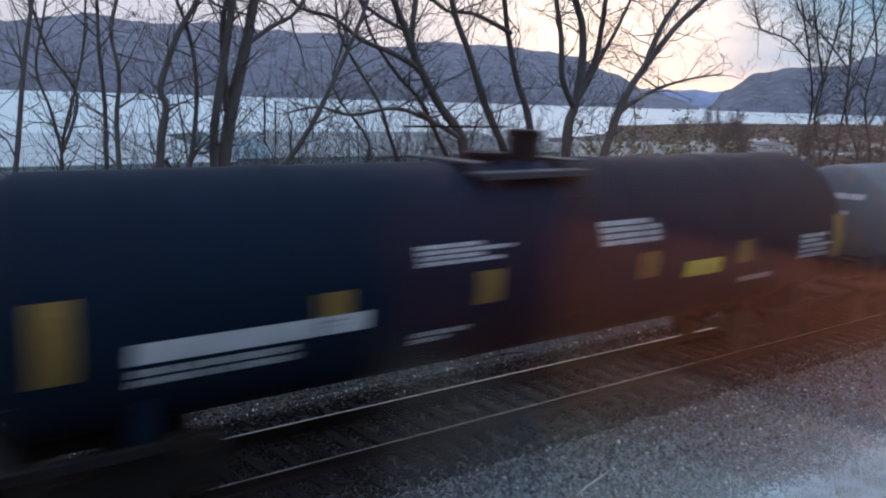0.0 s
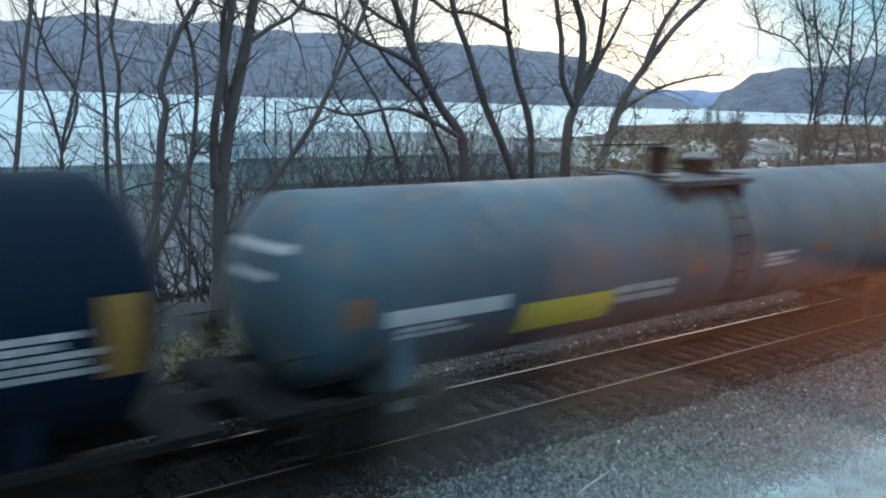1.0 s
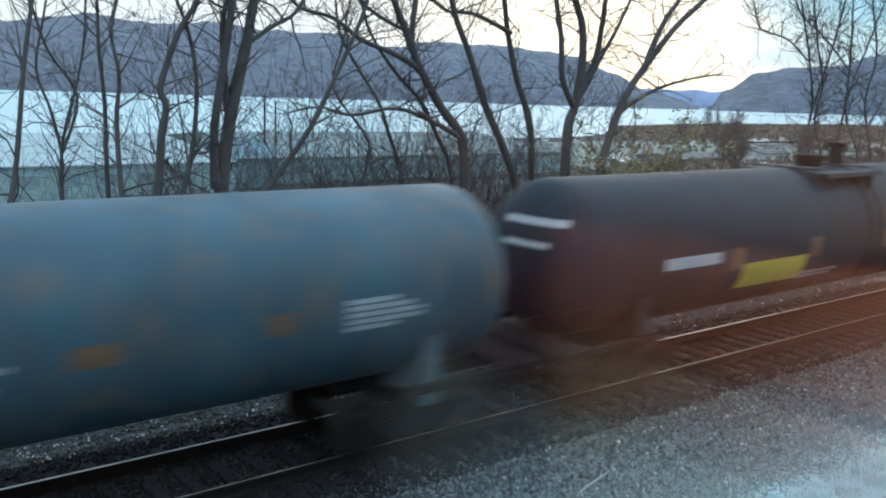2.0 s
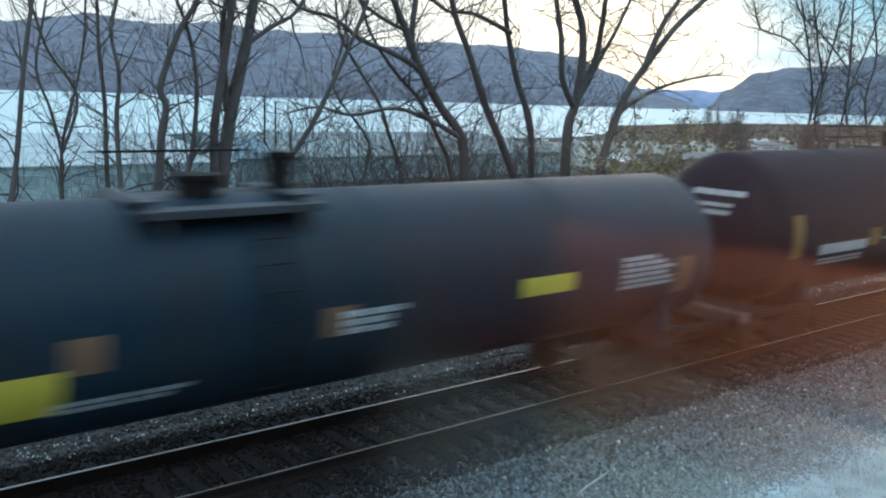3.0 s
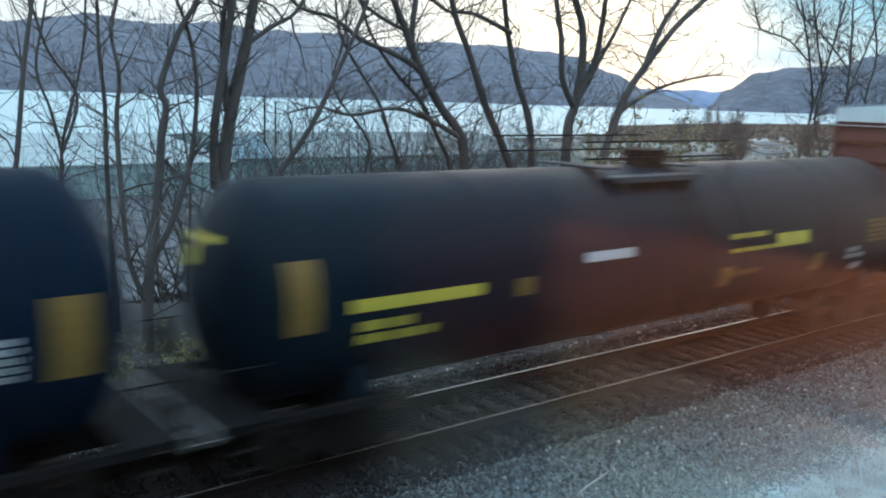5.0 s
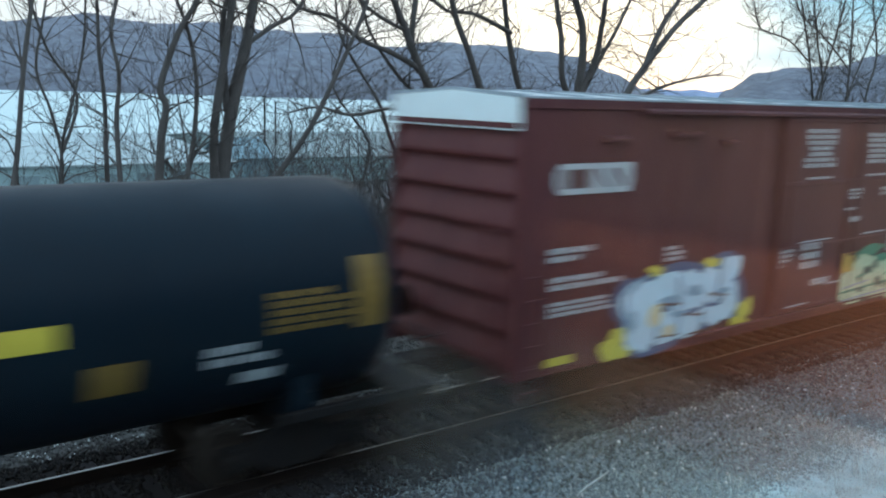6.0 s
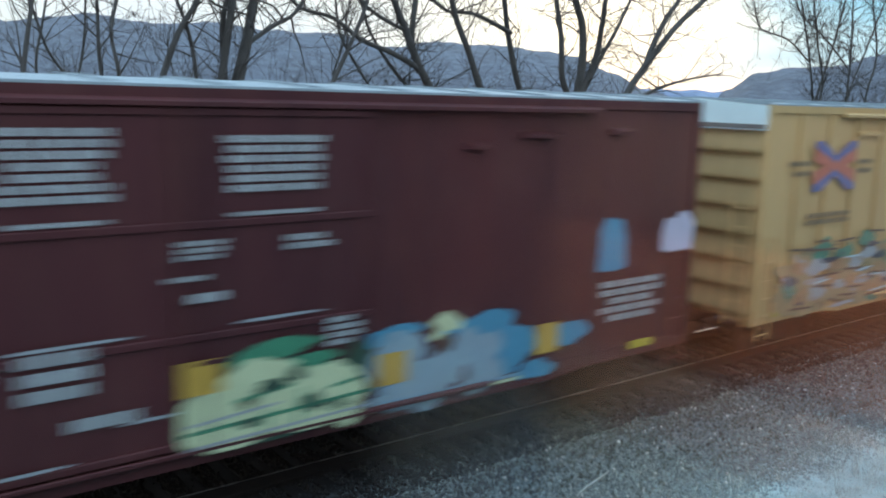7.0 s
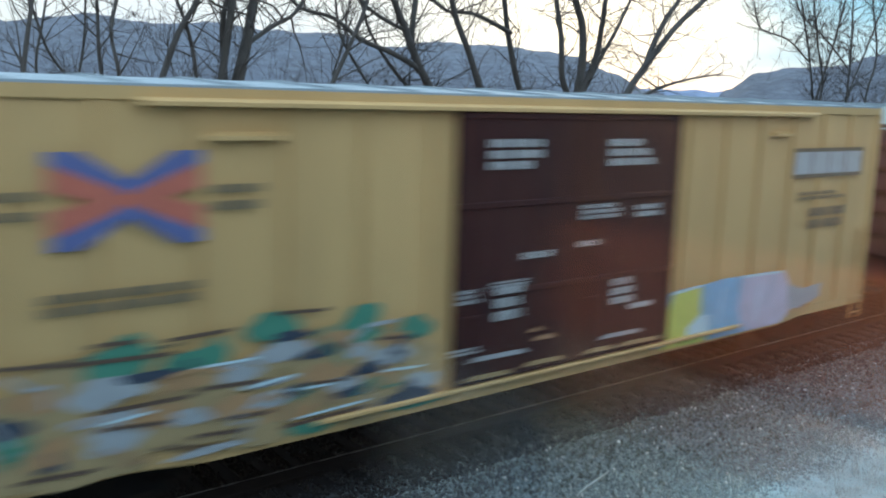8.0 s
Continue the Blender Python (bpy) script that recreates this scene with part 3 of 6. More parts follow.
        for k in range(8):
            a = k * math.pi / 4
            d.box((dx + (r + 0.03) * math.cos(a), (r + 0.03) * math.sin(a), top + h - 0.08), (0.05, 0.05, 0.09), 0.01)
        part(nm, d, trim, car, smooth=35)
    for sd in (-1, 1)[2 - rails:]:
        hr = Shape()
        reach = 2.1 if rails == 2 else 1.15
        for k in range(4):
            dx = reach * (k - 1.5) / 1.5
            hr.tube([(mid + dx, sd * 1.05, top - 0.3), (mid + dx, sd * 1.05, top + 0.5)], 0.016, 6)
        for z in (0.22, 0.5)[2 - rails:]:
            hr.tube([(mid - reach, sd * 1.05, top + z), (mid + reach, sd * 1.05, top + z)], 0.018, 6)
        part("top_handrail", hr, CHASSIS, car)
    # side ladder wraps the tank's flank
    sh = Shape()
    for dx in (-0.22, 0.22):
        sh.tube([(dx, -(math.sin(radians(a)) * (R + 0.12)), zc + math.cos(radians(a)) * (R + 0.12)) for a in range(35, 131, 8)], 0.022, 6)
    for a in range(38, 131, 13):
        y, z = -(math.sin(radians(a)) * (R + 0.12)), zc + math.cos(radians(a)) * (R + 0.12)
        sh.tube([(-0.22, y, z), (0.22, y, z)], 0.015, 6)
    part("side_ladder", sh, trim, car)
    rng = random.Random(int(s * 10))
    for kind, n, x0, x1, z0, z1 in marks:
        mt, nm, lb = MARK_KINDS[kind]
        sh = Shape()
        if n == 0:
            strip(sh, x0 + shift, x1 + shift, z0, z1, R, zc)
        for k in range(n):
            h = (z1 - z0) / (n + 0.35 * (n - 1))
            zz, x = z1 - k * 1.35 * h, x0
            last = x1 - (x1 - x0) * (rng.choice((0, 0, 0.15, 0.35)) if n > 1 else 0)
            for xa, xb in letters(x, last, h, rng):
                strip(sh, xa + shift, xb + shift, zz - h, zz, R, zc)
        tagged(part(nm, sh, mt, car, lb), kind="stuff" if n else "")
    for x0, x1, z0, z1 in panels:
        part("end_panel", strip(Shape(), x0 + shift, x1 + shift, z0, z1, R, zc), AMBER, car, "tall amber marker panel")
    for y0, y1, z0, z1 in head_marks:
        sh = Shape()
        n = 4
        L0 = -L + head
        for k in range(n):
            ya, yb = y0 + (y1 - y0) * k / n, y0 + (y1 - y0) * (k + 0.9) / n
            sh.add([(L0 - head * math.sqrt(max(0.0, 1 - (yy * yy + (zz - zc) ** 2) / (R * R))) - 0.01, yy, zz) for yy, zz in ((ya, z0), (yb, z0), (yb, z1), (ya, z1))], [(0, 1, 2, 3)])
        part("lettering", sh, head_paint, car, "lettering bars on the tank head")
    MOVING_CARS.append((car, s))
    return car


def ribbed_end(y0, y1, z0, z1, x, e, ribs=7):
    """A boxcar end pressed into horizontal ridges."""
    pts = []
    pitch = (z1 - z0) / ribs
    for k in range(ribs):
        z = z0 + pitch * k
        pts += [(x + e * o, z + pitch * p) for p, o in ((0.0, 0.0), (0.1, 0.01), (0.16, 0.085), (0.22, 0.11), (0.34, 0.105), (0.62, 0.06), (0.9, 0.012))]
    pts.append((x, z1))
    sh = Shape()
    vs = [(px, y0, z) for px, z in pts] + [(px, y1, z) for px, z in pts]
    m = len(pts)
    sh.add(vs, [(k, k + 1, m + k + 1, m + k) for k in range(m - 1)])
    return sh


def box_car(s, half_body, half, paint, door_paint, roof_end, label, doors, seams, top=5.2, sill=0.86, deep=0.77, posts=False,
            brackets=((-7.4, 0.62, 0.55), (-5.6, 0.55, 0.85), (-4.3, 0.7, 0.4), (4.4, 0.7, 0.4), (5.6, 0.55, 0.7), (7.4, 0.5, 0.4))):
    car = thing("box_car", label, "boxcar", pose(s, TRACK, 0), "boxcars of the train")
    W = 1.6
    floor_z = 1.1
    body = Shape()
    # four walls, a floor
    body.box((0, 0, floor_z), (2 * half_body - 0.1, 2 * W - 0.12, 0.1), 0.01)
    part("floor", body, CHASSIS, car)
    for sd in (-1, 1):
        wall = Shape().box((0, sd * (W - 0.06), (sill + top) / 2 + 0.05), (2 * half_body, 0.08, top - sill - 0.1), 0.015)
        part("side_wall", wall, paint, car)
        eave = Shape().box((0, sd * (W - 0.035), top - 0.09), (2 * half_body + 0.04, 0.11, 0.18), 0.02)
        part("top_chord", eave, paint, car)
        ss = Shape().prism_y([(-half_body, sill), (-half_body + 2.6, sill), (-half_body + 3.4, deep), (half_body - 3.4, deep), (half_body - 2.6, sill), (half_body, sill),
                              (half_body, sill + 0.2), (-half_body, sill + 0.2)], sd * (W - 0.09), sd * (W - 0.005))
        part("side_sill", ss, paint, car)
        for x in seams:
            if posts:
                p = Shape().box((x, sd * (W - 0.0), (sill + top) / 2), (0.12, 0.07, top - sill - 0.36), 0.02)
            else:
                p = Shape().box((x, sd * (W - 0.016), (sill + top) / 2), (0.05, 0.02, top - sill - 0.36), 0.005)
            part("post", p, paint, car)
        for e in (-1, 1):
            part("corner_post", Shape().box((e * (half_body - 0.06), sd * (W - 0.02), (sill + top) / 2), (0.14, 0.1, top - sill), 0.02), paint, car)
    for (d0, d1) in doors:
        for sd in (-1, 1):
            n = 3
            dz0, dz1 = sill + 0.18, top - 0.24
            door = part("door", Shape().box(((d0 + d1) / 2, sd * (W + 0.03), (dz0 + dz1) / 2), (d1 - d0 - 0.03, 0.06, dz1 - dz0), 0.012), door_paint, car)
            rb = Shape()
            for k in range(n + 1):
                z = dz0 + (dz1 - dz0) * k / n
                rb.box(((d0 + d1) / 2, sd * (W + 0.07), min(max(z, dz0 + 0.04), dz1 - 0.04)), (d1 - d0 - 0.08, 0.05, 0.09), 0.015)
            for x in (d0 + 0.05, d1 - 0.05):
                rb.box((x, sd * (W + 0.065), (dz0 + dz1) / 2), (0.07, 0.04, dz1 - dz0 - 0.02), 0.012)
            part("door_frame", rb, door_paint, door)
            lk = Shape().tube([(d0 + 0.35, sd * (W + 0.1), dz0 - 0.05), (d0 + 0.35, sd * (W + 0.1), dz1 + 0.02)], 0.02, 7)
            lk.box((d0 + 0.35, sd * (W + 0.1), dz0 + 1.0), (0.3, 0.04, 0.06), 0.01)
            part("lock_rod", lk, door_paint, door)
    if doors:
        a, b = doors[0][0], doors[-1][1]
        tr = Shape()
        for sd in (-1, 1):
            tr.box(((a + b) / 2, sd * (W + 0.06), sill + 0.12), (b - a + 4.4, 0.1, 0.06), 0.01)
        part("door_track", tr, paint, car)
        for sd in (-1, 1):
            part("door_hood", Shape().prism_x([(sd * (W - 0.01), top - 0.12), (sd * (W + 0.14), top - 0.17), (sd * (W + 0.14), top - 0.22), (sd * (W - 0.01), top - 0.22)], (a + b) / 2 - 6.8, (a + b) / 2 + 6.8), paint, car)
    for sd in (-1, 1):
        for x, dz, w in brackets:
            z = top - dz
            part("bracket", Shape().prism_x([(sd * (W - 0.02), z + 0.05), (sd * (W + 0.09), z), (sd * (W + 0.09), z - 0.05), (sd * (W - 0.02), z - 0.05)], x - w / 2, x + w / 2), paint, car)
    for e in (-1, 1):
        end = part("end_wall", ribbed_end(-W + 0.05, W - 0.05, sill + 0.1, top - 0.5, e * (half_body - 0.1), e), BOXEND_SHADED if paint is BOXYELLOW else paint, car, smooth=50)
        cap = Shape().prism_x([(-W, top - 0.5), (W, top - 0.5), (W, top - 0.03), (0, top + 0.08), (-W, top - 0.03)], e * (half_body - 0.05), e * (half_body + 0.03))
        part("end_cap", cap, ENDWHITE, car, "white painted roof end plate")
        # a thin raised strip stands for the grime line under the cap
        grime = Shape().box((e * (half_body + 0.035), 0, top - 0.43), (0.02, 2 * W - 0.06, 0.09), 0.005)
        part("grime_strip", grime, BEAM if paint is BOXYELLOW else paint, car)
        ladder(car, "end_ladder", e * (half_body + 0.12), -W + 0.35, sill, top - 1.9, 0.42, (0, 1, 0), paint)
        ladder(car, "side_ladder", e * (half_body - 0.35), -W - 0.05, sill - 0.3, 2.6, 0.42, (1, 0, 0), paint)
        part("sill", Shape().box((e * (half - 1.3), 0, 0.86), (2.2, 0.5, 0.34), 0.02), CHASSIS, car)
        coupler(car, e * half, e)
        build_truck(car, e * (half_body - 2.1))
    cs = Shape().box((0, 0, 0.88), (2 * half_body - 1.0, 0.45, 0.36), 0.02)
    for x in (-3, 0, 3):
        cs.box((x, 0, 0.95), (0.2, 2.6, 0.2), 0.02)
    part("underframe", cs, CHASSIS, car)
    tank = Shape().tube([(1.2, 0.6, 0.75), (2.6, 0.6, 0.75)], 0.22, 14)
    part("air_reservoir", tank, CHASSIS, car)
    roof = Shape().prism_x([(-W - 0.02, top - 0.02), (0, top + 0.06), (W + 0.02, top - 0.02), (W + 0.02, top + 0.01), (0, top + 0.09), (-W - 0.02, top + 0.01)], -half_body - 0.02, half_body + 0.02)
    n = int(half_body * 2 / 1.25)
    for k in range(n + 1):
        x = -half_body + 0.05 + (2 * half_body - 0.1) * k / n
        roof.prism_x([(-W - 0.02, top + 0.01), (0, top + 0.09), (W + 0.02, top + 0.01), (W + 0.02, top + 0.04), (0, top + 0.12), (-W - 0.02, top + 0.04)], x - 0.04, x + 0.04)
    part("roof", roof, roof_end, car, "ribbed galvanised steel roof")
    bw = Shape().lathe_x([(0.0, 0.28), (0.03, 0.28), (0.03, 0.24), (0.0, 0.24)], 20)
    part("brake_wheel", bw, CHASSIS, car, at=pose(-half_body - 0.25, 0.9, 1.7))
    MOVING_CARS.append((car, s))
    return car


T1 = tank_car(10.4, 9.3, 1.61, 2.54, BLACK, "black tank car with white lettering bars and amber panels", [
    ("AMB", 0, -2.5, -2.0, 2.19, 2.69), ("AMB", 0, 1.11, 1.63, 2.19, 2.65), ("AMB", 0, 3.99, 4.54, 2.2, 2.64), ("AMB", 0, -5.16, -4.64, 2.2, 2.66),
    ("W", 0, -7.49, -4.36, 2.09, 2.35), ("W", 2, -7.46, -5.37, 1.8, 2.03), ("W", 4, -3.52, -1.76, 2.84, 3.12), ("W", 4, 0.18, 1.66, 2.83, 3.22),
    ("W", 2, -3.51, -2.53, 1.69, 1.88), ("Y", 0, 2.41, 3.5, 2.08, 2.38), ("W", 1, 4.29, 5.4, 1.78, 1.9), ("W", 5, 6.17, 7.36, 2.09, 2.6)],
    shift=0.3, rails=1, panels=((7.41, 7.87, 2.0, 2.93), (-8.55, -8.1, 2.0, 2.93)), domes=(("valve_housing", 0.1, 0.27, 0.5), ("manway", -0.75, 0.33, 0.14)))
T2 = tank_car(30.15, 10.17, 1.43, 2.36, GREY, "weathered pale grey tank car with a yellow plate", [
    ("R", 0, -8.84, -8.42, 2.04, 2.47), ("W", 0, -8.18, -5.93, 1.99, 2.23), ("W", 2, -7.96, -6.41, 1.77, 1.95), ("Y", 0, -5.58, -3.43, 1.5, 2.02),
    ("W", 2, -3.4, -1.84, 1.74, 2.06), ("W", 3, 1.05, 2.14, 1.97, 2.26), ("R", 0, -1.34, -0.96, 2.04, 2.36), ("R", 0, 2.78, 3.35, 2.09, 2.36),
    ("R", 0, 5.14, 5.54, 2.12, 2.42), ("W", 5, 6.32, 7.54, 2.03, 2.47)], domes=(("valve_housing", -0.8, 0.18, 0.55), ("manway", 0.45, 0.3, 0.28)), walk_mid=-0.35, walk_drop=0.07, rails=1, legs=True,
    head_marks=((-0.87, 0.52, 3.03, 3.16), (-0.59, 0.5, 2.64, 2.75)), head_paint=WHITE)
T3 = tank_car(50.5, 10.17, 1.43, 2.37, RUSTY, "dark rust-stained tank car with yellow plates", [
    ("R", 0, -5.45, -4.97, 2.01, 2.46), ("R", 0, -2.58, -2.13, 2.03, 2.46), ("R", 0, 0.65, 1.14, 2.0, 2.41), ("W", 0, -7.4, -5.74, 2.2, 2.42),
    ("Y", 0, -4.92, -2.6, 1.57, 2.11), ("W", 2, -2.66, -1.12, 1.54, 1.7), ("W", 3, 0.94, 2.15, 2.0, 2.33), ("Y", 0, 4.16, 5.37, 2.13, 2.43),
    ("W", 6, 6.49, 7.88, 1.98, 2.55), ("R", 0, 7.96, 8.45, 1.76, 2.44)], walk_mid=-0.35, walk_drop=0.09, rails=1, legs=True, domes=(("manway", -0.45, 0.3, 0.28), ("valve_housing", 0.75, 0.18, 0.55)),
    head_marks=((-0.87, 0.52, 3.03, 3.16), (-0.59, 0.5, 2.64, 2.75)), head_paint=WHITE)
T4 = tank_car(70.0, 9.3, 1.63, 2.56, BLACK, "clean black tank car with white and yellow markings", [
    ("AMB", 0, -4.9, -4.43, 2.13, 2.55), ("W", 0, -6.93, -4.95, 2.09, 2.32), ("W", 2, -6.85, -4.98, 1.85, 2.0), ("W", 1, -4.33, -3.79, 2.26, 2.31),
    ("W", 3, -3.01, -1.71, 3.03, 3.3), ("Y", 0, -2.78, -1.84, 1.94, 2.33), ("W", 2, -2.55, -1.69, 1.59, 1.81), ("AMB", 0, -1.71, -1.3, 2.12, 2.52),
    ("AMB", 0, 0.94, 1.42, 2.12, 2.57), ("AMB", 0, 4.09, 4.53, 2.13, 2.51), ("W", 6, 6.03, 7.27, 2.03, 2.61)],
    panels=((7.6, 8.06, 2.08, 2.98), (-8.08, -7.65, 2.1, 3.0)), head_marks=((-0.76, 0.48, 3.3, 3.42), (-0.54, 0.45, 3.07, 3.15), (-0.5, 0.3, 2.9, 3.0)), head_paint=WHITE, beam=BEAM)
T5 = tank_car(88.65, 9.3, 1.56, 2.43, GLOSSBLACK, "black tank car with yellow lettering bars", [
    ("Y", 0, 2.66, 3.86, 2.4, 2.67), ("Y", 1, 1.13, 2.33, 2.66, 2.76), ("Y", 1, 1.12, 2.65, 2.4, 2.48), ("AMB", 0, 0.9, 1.3, 1.73, 2.14), ("AMB", 1, 1.33, 2.19, 1.92, 2.04),
    ("AMB", 0, 4.16, 4.69, 1.74, 2.14), ("W", 2, 5.55, 6.36, 1.88, 2.15), ("W", 0, 5.99, 6.51, 1.58, 1.75), ("AMB", 5, 6.34, 7.67, 2.21, 2.73),
    ("Y", 0, -7.31, -5.04, 2.32, 2.5), ("Y", 2, -7.15, -5.85, 1.85, 2.19), ("AMB", 0, -4.38, -4.0, 2.21, 2.49), ("W", 0, -2.86, -1.67, 2.59, 2.75)],
    panels=((7.58, 8.0, 2.13, 3.07), (-8.24, -7.78, 2.13, 3.07)), head_marks=((-0.37, 0.79, 3.16, 3.26), (0.2, 0.55, 2.8, 3.08)), head_paint=YELLOW,
    domes=(("valve_housing", 0.3, 0.4, 0.3),), beam=BEAM)

# the grey car carries runs of an oily spill below its manway
SPILLS = random.Random(12)
for k in range(9):
    x0 = SPILLS.uniform(-0.1, 0.95)
    z0 = SPILLS.uniform(1.2, 2.6)
    part("stain", strip(Shape(), x0, x0 + SPILLS.uniform(0.06, 0.2), z0, SPILLS.uniform(3.0, 3.4), 1.43, 2.36, 0.003 + 0.0006 * k), SPILL, T2, "dark oily spill stain")

SEAMS = [-8.2, -7.0, -5.8, -4.6, -3.4, 3.4, 4.6, 5.8, 7.0, 8.2]
B1 = box_car(108.5, 9.5, 10.6, BOXBROWN, BOXBROWN, ROOFSTEEL, "oxide red boxcar with graffiti and white lettering", [(-2.6, 0.0), (0.0, 2.6)], SEAMS)
B2 = box_car(129.6, 9.5, 10.55, BOXYELLOW, DOORBROWN, ROOFSTEEL, "faded yellow boxcar with brown doors and graffiti", [(-2.45, 0.0), (0.0, 2.45)],
             [-8.3, -7.2, -6.1, -5.0, -3.9, -2.8, 2.8, 3.9, 5.0, 6.1, 7.2, 8.3], posts=True, brackets=((-5.6, 0.55, 0.95), (5.6, 0.55, 0.6)))
B3 = box_car(150.7, 9.5, 10.55, BOXBROWN, BOXBROWN, ROOFSTEEL, "plain oxide red boxcar", [(-2.6, 0.0), (0.0, 2.6)], SEAMS)


# ---- lettering and graffiti on the boxcars ----
def flat(sh, pts, off):
    """A flat painted outline on a car's near side; pts are (x, z)."""
    return sh.add([(x, -1.6 - off, z) for x, z in pts], [tuple(range(len(pts)))])


def blob(sh, cx, cz, rx, rz, off, rng, n=22, rough=0.16):
    ph = [rng.uniform(0, 6.28) for _ in range(3)]
    pts = []
    for k in range(n):
        a = 2 * math.pi * k / n
        r = 1 + rough * (math.sin(2 * a + ph[0]) * 0.5 + math.sin(3 * a + ph[1]) * 0.4 + math.sin(5 * a + ph[2]) * 0.3)
        pts.append((cx + rx * r * math.cos(a), cz + rz * r * math.sin(a)))
    return flat(sh, pts, off)


def stroke(sh, line, w, off):
    """A painted stroke with round ends along (x, z) points."""
    for (x0, z0), (x1, z1) in zip(line, line[1:]):
        d = Vector((x1 - x0, z1 - z0))
        a0 = math.atan2(d.y, d.x)
        pts = [(x1 + w / 2 * math.cos(a0 + t), z1 + w / 2 * math.sin(a0 + t)) for t in (-1.57, -0.8, 0, 0.8, 1.57)]
        pts += [(x0 + w / 2 * math.cos(a0 + t), z0 + w / 2 * math.sin(a0 + t)) for t in (1.57, 2.35, 3.14, 3.93, 4.71)]
        flat(sh, pts, off)
        off += 0.0006
    return sh


def bars(car, kinds, doors, seed):
    rng = random.Random(seed)
    for kind, n, x0, x1, z0, z1 in kinds:
        mt, nm, lb = MARK_KINDS[kind]
        off = 0.102 if doors[0] - 0.1 < x0 and x1 < doors[1] + 0.1 else 0.04 if z0 > 1.2 else 0.012
        sh = Shape()
        m = max(n, 1)
        h = (z1 - z0) / (m + 0.4 * (m - 1))
        for k in range(m):
            inset = (x1 - x0) * (rng.choice((0, 0.04, 0.14)) if m > 4 else 0)
            zz, x = z1 - k * 1.4 * h, x0 + inset
            last = x1 - (inset if m > 4 else (x1 - x0) * (rng.choice((0, 0, 0.12, 0.3)) if m > 1 else 0))
            for xa, xb in letters(x, last, h, rng) if n else [(x0, x1)]:
                flat(sh, [(xa, zz - h), (xb, zz - h), (xb, zz), (xa, zz)], off)
        tagged(part(nm, sh, mt, car, lb), kind="stuff" if n else "")


bars(B1, [("W", 2, -8.85, -7.84, 2.68, 2.9), ("W", 2, -8.79, -7.1, 2.23, 2.44), ("W", 3, -8.8, -7.25, 1.8, 2.04), ("W", 3, -6.01, -5.49, 2.45, 2.71),
          ("W", 7, -1.89, -0.7, 3.97, 4.74), ("W", 6, 0.59, 1.85, 4.01, 4.66), ("W", 1, -1.76, -0.77, 3.73, 3.78), ("W", 1, 0.66, 1.79, 3.73, 3.78),
          ("W", 3, 0.02, 0.55, 3.26, 3.48), ("W", 2, 1.37, 2.08, 3.29, 3.47), ("W", 1, -0.12, 0.37, 3.02, 3.08), ("W", 0, 0.14, 0.54, 2.76, 2.87)], (-2.6, 2.6), 3)
bars(B1, [("W", 4, -2.46, -2.01, 2.0, 2.35), ("W", 3, -1.68, -0.99, 1.9, 2.42), ("W", 1, -1.22, -0.49, 1.51, 1.65), ("W", 4, 1.95, 2.44, 1.99, 2.36),
          ("W", 5, 7.1, 8.66, 1.56, 2.25), ("Y", 0, -8.79, -8.17, 0.99, 1.13), ("Y", 0, 7.95, 8.55, 0.99, 1.13)], (-2.6, 2.6), 4)
bars(B2, [("K", 1, -8.69, -7.87, 4.0, 4.1), ("K", 1, -8.54, -7.89, 3.8, 3.9), ("K", 1, -6.02, -5.36, 4.0, 4.1), ("K", 1, -6.02, -5.41, 3.8, 3.91),
          ("K", 2, -7.87, -6.17, 2.78, 3.02), ("K", 1, -7.99, -6.42, 2.27, 2.31), ("W", 3, -1.89, -0.72, 4.16, 4.59), ("W", 3, 0.61, 1.74, 4.16, 4.58),
          ("W", 3, 0.04, 0.95, 3.33, 3.56), ("W", 2, 1.34, 1.98, 3.3, 3.5), ("W", 1, -1.17, -0.56, 2.81, 2.91), ("W", 1, 0.0, 0.53, 2.9, 2.99)], (-2.5, 2.5), 5)
bars(B2, [("W", 3, -1.68, -1.13, 1.93, 2.46), ("W", 3, 0.85, 1.41, 1.87, 2.3), ("W", 3, -2.4, -1.98, 2.25, 2.46), ("W", 0, 1.32, 1.9, 1.74, 1.83), ("W", 2, -1.75, -0.95, 2.44, 2.52), ("W", 2, -2.5, -1.95, 1.5, 1.6), ("K", 0, 6.1, 8.8, 3.76, 4.36),
          ("K", 2, 6.43, 8.41, 3.31, 3.48), ("K", 2, 6.86, 8.27, 2.71, 3.14), ("Y", 0, -8.75, -8.09, 0.97, 1.15)], (-2.5, 2.5), 6)


